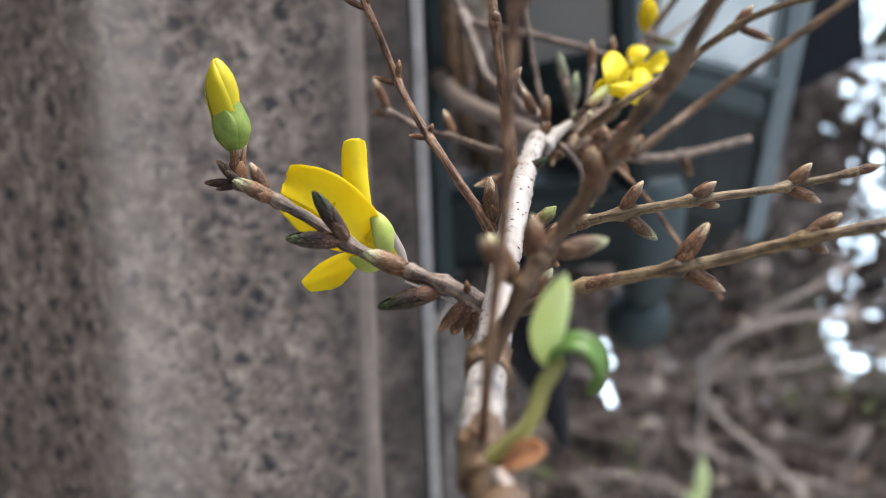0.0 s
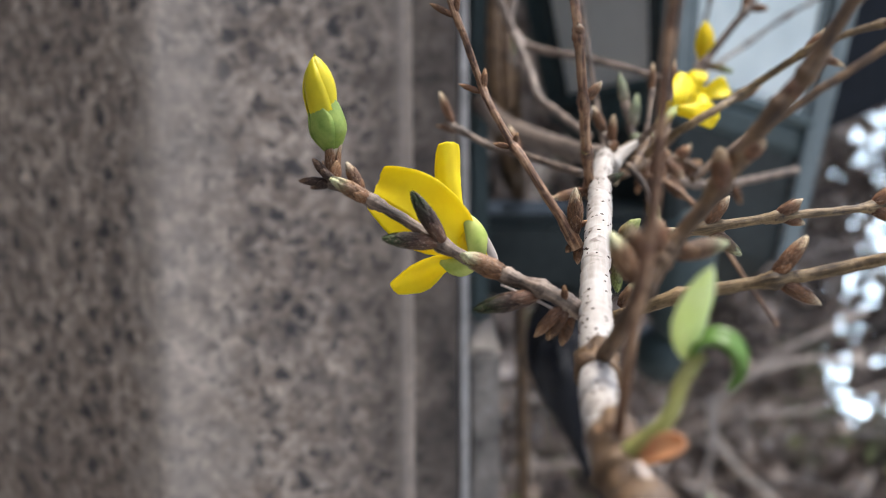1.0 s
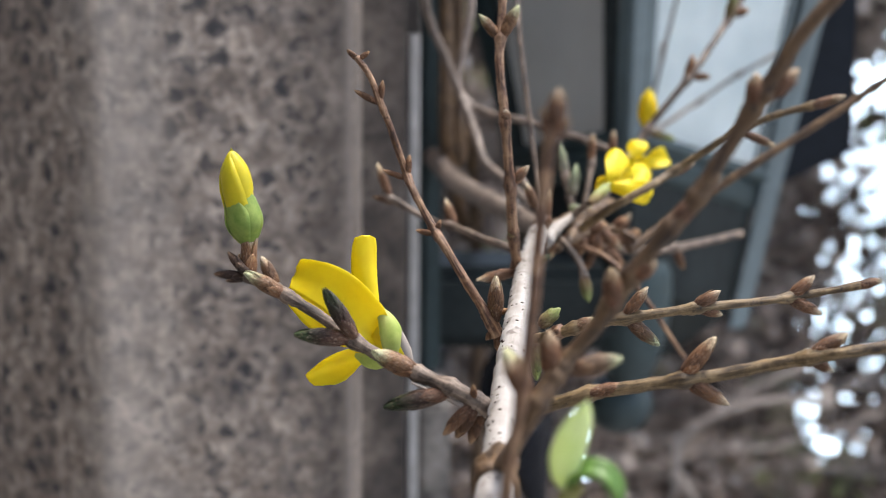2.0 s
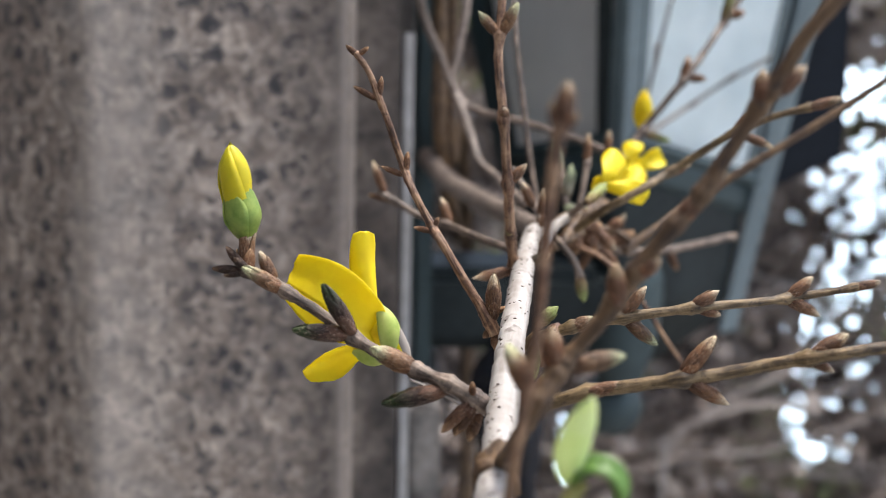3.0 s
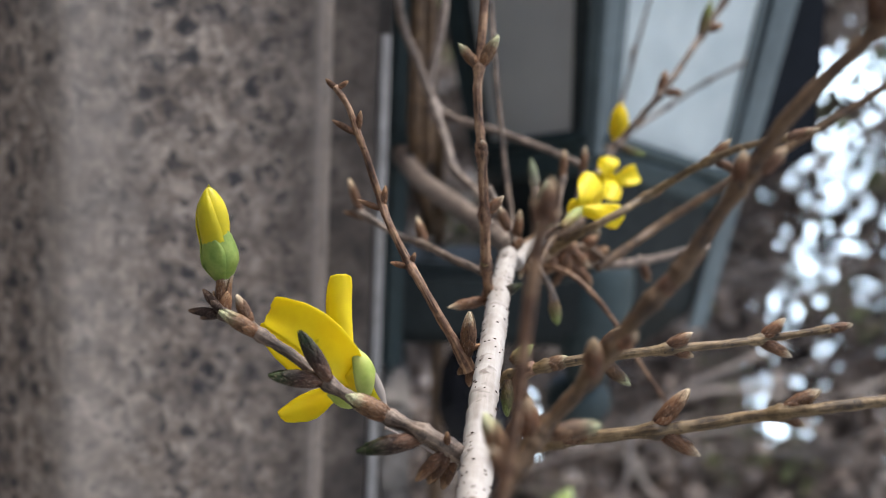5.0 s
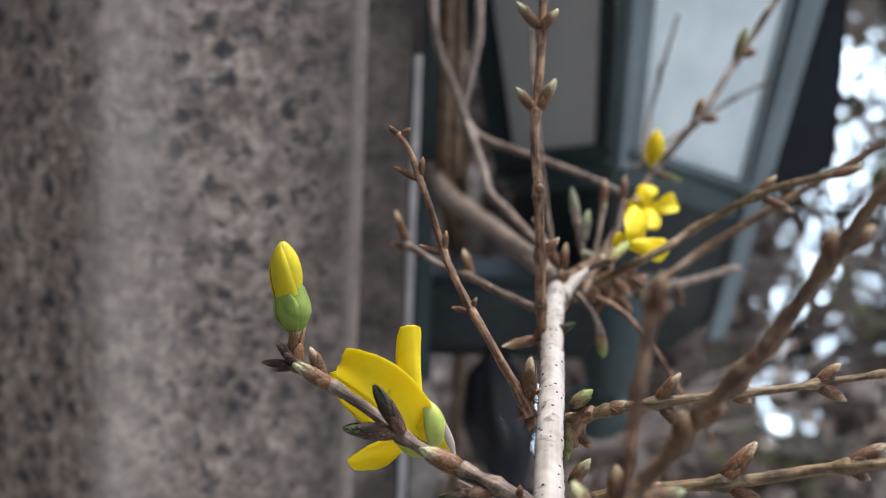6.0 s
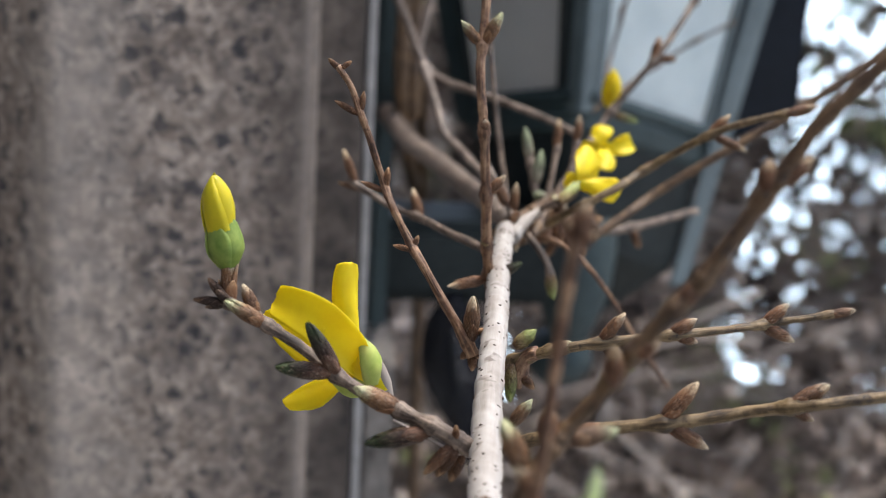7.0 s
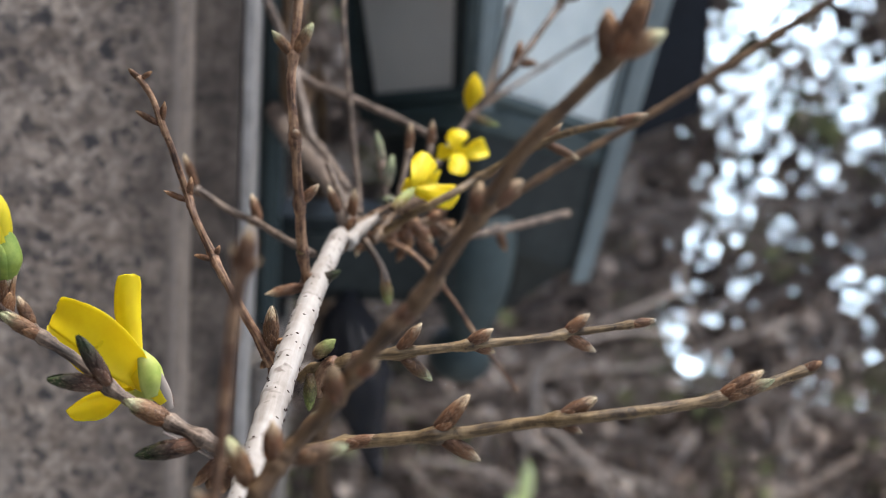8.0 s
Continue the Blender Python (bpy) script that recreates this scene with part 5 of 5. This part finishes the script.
# open flower
base = Vector((-0.0100, 0.2583, 1.3495))
fl, sh = holder("flower", "open four-petalled yellow flower", base)
blade_part("petal", fl, sh, PETAL, [(-0.0119, 0.2585, 1.3510), (-0.0158, 0.2566, 1.3561), (-0.0203, 0.2570, 1.3602), (-0.0244, 0.2588, 1.3619), (-0.0283, 0.2620, 1.3626)], (0.52, 0.05, 0.85), 0.0041, cup=-0.24, ripple=0.05, nu=44, nv=13, ends=0.045, profile=(0.42, 0.66, 0.88, 0.98, 0.98, 0.92, 0.80, 0.66))
blade_part("petal", fl, sh, PETAL, [(-0.0136, 0.2600, 1.3528), (-0.0150, 0.2625, 1.3575), (-0.0158, 0.2632, 1.3630), (-0.0158, 0.2640, 1.3693)], (0.95, 0.3, 0.05), 0.00235, cup=0.42, ripple=0.12, nu=40, nv=11, ends=0.04, profile=(0.4, 0.55, 0.7, 0.82, 0.92, 1.0, 1.0, 0.97, 0.80))
blade_part("petal", fl, sh, PETAL, [(-0.0134, 0.2600, 1.3507), (-0.0197, 0.2640, 1.3533), (-0.0254, 0.2660, 1.3556), (-0.0304, 0.2675, 1.3586)], (0.35, 0.1, 0.95), 0.0040, cup=-0.3, nu=40, ends=0.05, ripple=0.10, profile=(0.4, 0.7, 0.92, 1.0, 0.98, 0.80, 0.55, 0.30))
blade_part("petal", fl, sh, PETAL, [(-0.0144, 0.2595, 1.3494), (-0.0183, 0.2615, 1.3479), (-0.0220, 0.2630, 1.3457), (-0.0262, 0.2632, 1.3431)], (0.5, 0.40, -0.75), 0.0031, cup=0.45, nu=40, ends=0.04, ripple=0.12, profile=(0.40, 0.52, 0.70, 0.88, 1.0, 0.93, 0.70, 0.42))
bm = bmesh.new()
neck = smooth_path([(-0.0085, 0.2580, 1.3480), (-0.0108, 0.2586, 1.3508), (-0.0138, 0.2594, 1.3528)], 0.0006)
tube(bm, neck, [0.0013 + 0.0013 * min(1.0, 1.6 * i / len(neck)) for i in range(len(neck))], 12)
bm.transform(sh)
part("flower_tube", bm, PETAL, fl)
blade_part("sepal", fl, sh, SEPAL, [(-0.0102, 0.2564, 1.3494), (-0.0105, 0.2555, 1.3522), (-0.0113, 0.2561, 1.3549), (-0.0131, 0.2575, 1.3577)], (0.80, 0.45, 0.30), 0.0021, "pale green sepal", cup=0.55, thick=0.0002, profile=(0.8, 1.0, 0.98, 0.75, 0.12))
blade_part("sepal", fl, sh, SEPAL, [(-0.0107, 0.2580, 1.3490), (-0.0132, 0.2580, 1.3478), (-0.0155, 0.2586, 1.3476), (-0.0176, 0.2598, 1.3484)], (0.2, -0.3, 0.95), 0.0019, "pale green sepal", cup=0.45, thick=0.0002, profile=(0.7, 1.0, 1.0, 0.75, 0.2))
blade_part("sepal", fl, sh, SEPAL, [(-0.0104, 0.2590, 1.3494), (-0.0105, 0.2602, 1.3518), (-0.0114, 0.2612, 1.3540), (-0.0128, 0.2615, 1.3556)], (0.7, 0.3, 0.5), 0.0013, "pale green sepal", cup=-0.5, thick=0.0003, profile=(0.8, 1.0, 0.9, 0.6, 0.15))
blade_part("scale", fl, sh, BRANCH_PALE, [(-0.0076, 0.2572, 1.3469), (-0.0089, 0.2568, 1.3509), (-0.0107, 0.2574, 1.3550)], (0.9, 0.2, 0.35), 0.0010, "thin brown bud scale", cup=0.5, thick=0.0002, profile=(0.6, 1.0, 0.8, 0.1))

# closed flower bud
fb, sh = holder("flower_bud", "closed yellow flower bud in a green calyx", (-0.0362, 0.2605, 1.3640))


def shells(parent, name, mat, foot, tip, radius, count, profile, turn, label="", wide=1.15, twist=0.0, keep=0.45, power=2.0, step=0.05):
    f, t = Vector(foot), Vector(tip)
    m = Matrix.Translation(f) @ (t - f).to_track_quat("Z", "Y").to_matrix().to_4x4()
    ln = (t - f).length
    for s in range(count):
        grid = []
        a0 = turn + 2 * math.pi * s / count
        for i in range(12):
            u = i / 11
            r = radius * np.interp(u, *profile)
            half = wide * (1 - max(0.0, (u - keep) / (1 - keep)) ** power * 0.93)
            grid.append([m @ Vector(((r * (1 + step * j / 8)) * math.cos(a0 + twist * u + half * (j / 4 - 1)), (r * (1 + step * j / 8)) * math.sin(a0 + twist * u + half * (j / 4 - 1)), ln * u)) for j in range(9)])
        bm = bmesh.new()
        sheet(bm, grid, 0.00022)
        bm.transform(sh)
        part(name, bm, mat, parent, label)


shells(fb, "petal", PETAL_BUD, (-0.0374, 0.2605, 1.3718), (-0.0391, 0.2600, 1.3850), 0.00240, 3, ((0, 0.15, 0.31, 0.45, 0.6, 0.75, 0.87, 0.95, 1), (0.70, 0.80, 0.88, 0.94, 0.93, 0.76, 0.46, 0.19, 0.0)), -0.98, "", 1.7, -1.0, 0.85, 2.0, 0.30)
shells(fb, "sepal", CALYX, (-0.0362, 0.2606, 1.3680), (-0.0379, 0.2604, 1.3768), 0.0030, 4, ((0, 0.15, 0.35, 0.5, 0.7, 0.87, 1), (0.33, 0.62, 0.93, 1.0, 0.92, 0.80, 0.74)), 0.75, "green sepal", 1.02, 0.25, 0.55, 2.6, 0.12)
bm = bmesh.new()
lathe(bm, [(0.0012, 0), (0.0012, 0.002), (0.0011, 0.004), (0.0013, 0.0054), (0.0010, 0.0060)], (-0.0363, 0.2590, 1.3632), 12, (0.02, 0.24, 1))
bm.transform(sh)
part("pedicel", bm, BUDS_MAT["brown"], fb, "brown scaly stalk")
shells(fb, "scale", BUDS_MAT["brown"], (-0.0363, 0.2592, 1.3638), (-0.0361, 0.2606, 1.3702), 0.00150, 3, ((0, 0.3, 0.6, 0.85, 1), (0.90, 0.86, 0.86, 0.95, 0.98)), 1.1, "papery brown scale", 0.95, 0.0, 0.4, 2.0)
shells(fb, "scale", BUDS_MAT["dry"], (-0.0363, 0.2586, 1.3626), (-0.0362, 0.2596, 1.3664), 0.00160, 3, ((0, 0.4, 0.8, 1), (0.85, 0.95, 1.0, 1.05)), 0.1, "papery brown scale", 0.8, 0.0, 0.3, 2.0)

# second flower and bud, further off on the shrub
def side_flower(label, base, petals, calyx, stalk):
    """An open flower seen from the side: petals by spine, across direction, half width, cup; a green calyx on a short stalk."""
    global sh
    fl, sh = holder("flower", label, Vector(base))
    for spine, across, wide, cup in petals:
        blade_part("petal", fl, sh, PETAL, spine, across, wide, cup=cup, ripple=0.14, nu=30, ends=0.07, profile=(0.42, 0.55, 0.74, 0.92, 1.0, 1.0, 0.82))
    shells(fl, "sepal", BUDS_MAT["green"], *calyx, 3, ((0, 0.3, 0.7, 1), (0.5, 1.0, 1.0, 0.8)), 0.3, "green sepal")
    bm = bmesh.new()
    line = smooth_path(stalk, 0.001)
    tube(bm, line, [0.0008] * len(line), 8, 0.15)
    bm.transform(sh)
    part("pedicel", bm, BARK, fl, "short brown stalk")


side_flower("open yellow flower among brown twigs", (0.0410, 0.3670, 1.3680), (
    ([(0.0405, 0.3670, 1.3678), (0.0412, 0.3672, 1.3702), (0.0428, 0.3700, 1.3730), (0.0447, 0.3735, 1.3748)], (0.9, 0.2, -0.45), 0.0032, 0.30),
    ([(0.0408, 0.3668, 1.3672), (0.0445, 0.3665, 1.3668), (0.0485, 0.3690, 1.3656), (0.0522, 0.3735, 1.3646)], (0.25, 0.3, 1), 0.0031, -0.30),
    ([(0.0404, 0.3670, 1.3672), (0.0394, 0.3690, 1.3676), (0.0386, 0.3720, 1.3674), (0.0380, 0.3750, 1.3668)], (0.2, 0.2, 1), 0.0020, 0.25),
    ([(0.0408, 0.3680, 1.3674), (0.0430, 0.3720, 1.3680), (0.0455, 0.3770, 1.3686), (0.0475, 0.3800, 1.3690)], (0.4, 0.1, 1), 0.0022, 0.20)),
    ((0.0349, 0.3614, 1.3633), (0.0402, 0.3664, 1.3676), 0.0012), [(0.0329, 0.3850, 1.3565), (0.0334, 0.3730, 1.3600), (0.0350, 0.3616, 1.3636)])
side_flower("half-open yellow flower turned away, with pale petals", (0.0565, 0.4280, 1.3675), (
    ([(0.0562, 0.4285, 1.3678), (0.0558, 0.4288, 1.3698), (0.0560, 0.4300, 1.3718), (0.0566, 0.4325, 1.3735)], (1, 0.1, 0.25), 0.0031, 0.30),
    ([(0.0567, 0.4280, 1.3676), (0.0592, 0.4272, 1.3676), (0.0618, 0.4275, 1.3684), (0.0646, 0.4290, 1.3696)], (-0.2, 0.3, 1), 0.0029, 0.30),
    ([(0.0565, 0.4275, 1.3672), (0.0566, 0.4245, 1.3660), (0.0562, 0.4225, 1.3644), (0.0556, 0.4205, 1.3624)], (1, 0.2, -0.1), 0.0029, 0.25),
    ([(0.0560, 0.4285, 1.3674), (0.0545, 0.4290, 1.3670), (0.0528, 0.4305, 1.3668), (0.0512, 0.4325, 1.3664)], (0.1, 0.3, 1), 0.0022, -0.20)),
    ((0.0545, 0.4400, 1.3645), (0.0562, 0.4300, 1.3672), 0.0012), [(0.0560, 0.4460, 1.3672), (0.0550, 0.4430, 1.3652), (0.0547, 0.4395, 1.3648)])
fb2, sh = holder("flower_bud", "small yellow flower bud on a brown twig", (0.0632, 0.4600, 1.3755))
shells(fb2, "petal", PETAL, (0.0632, 0.4600, 1.3755), (0.0634, 0.4590, 1.3872), 0.0028, 4, ((0, 0.25, 0.5, 0.75, 1), (0.5, 0.95, 1.0, 0.75, 0.08)), 0.2, "", 1.3, 0.4)

# young leaves near the lens
lf, sh = holder("leaf_shoot", "pair of young lime-green leaves on a stalk", (0.0120, 0.1695, 1.3535))
blade_part("leaf", lf, sh, LEAF, [(0.0118, 0.1697, 1.3528), (0.0116, 0.1690, 1.3560), (0.0123, 0.1676, 1.3600), (0.0131, 0.1664, 1.3643)], (0.95, 0.3, 0.15), 0.0023, cup=0.55, thick=0.0004, nu=24, profile=(0.5, 0.85, 1.0, 0.98, 0.85, 0.55, 0.05))
blade_part("leaf", lf, sh, LEAF_DARK, [(0.0118, 0.1697, 1.3530), (0.0132, 0.1690, 1.3548), (0.0154, 0.1682, 1.3546), (0.0165, 0.1677, 1.3522), (0.0156, 0.1676, 1.3496)], (0.25, 0.92, 0.2), 0.0020, "darker green curled leaf", cup=0.6, thick=0.0006, nu=24, profile=(0.5, 0.9, 1.0, 1.0, 0.8, 0.3))
blade_part("bract", lf, sh, BRACT, [(0.0052, 0.166, 1.3416), (0.0075, 0.1645, 1.3434), (0.0102, 0.163, 1.3446)], (0.1, 0.6, 0.7), 0.0018, "withered orange-brown scale", cup=0.4, blunt=0.4, thick=0.0003)
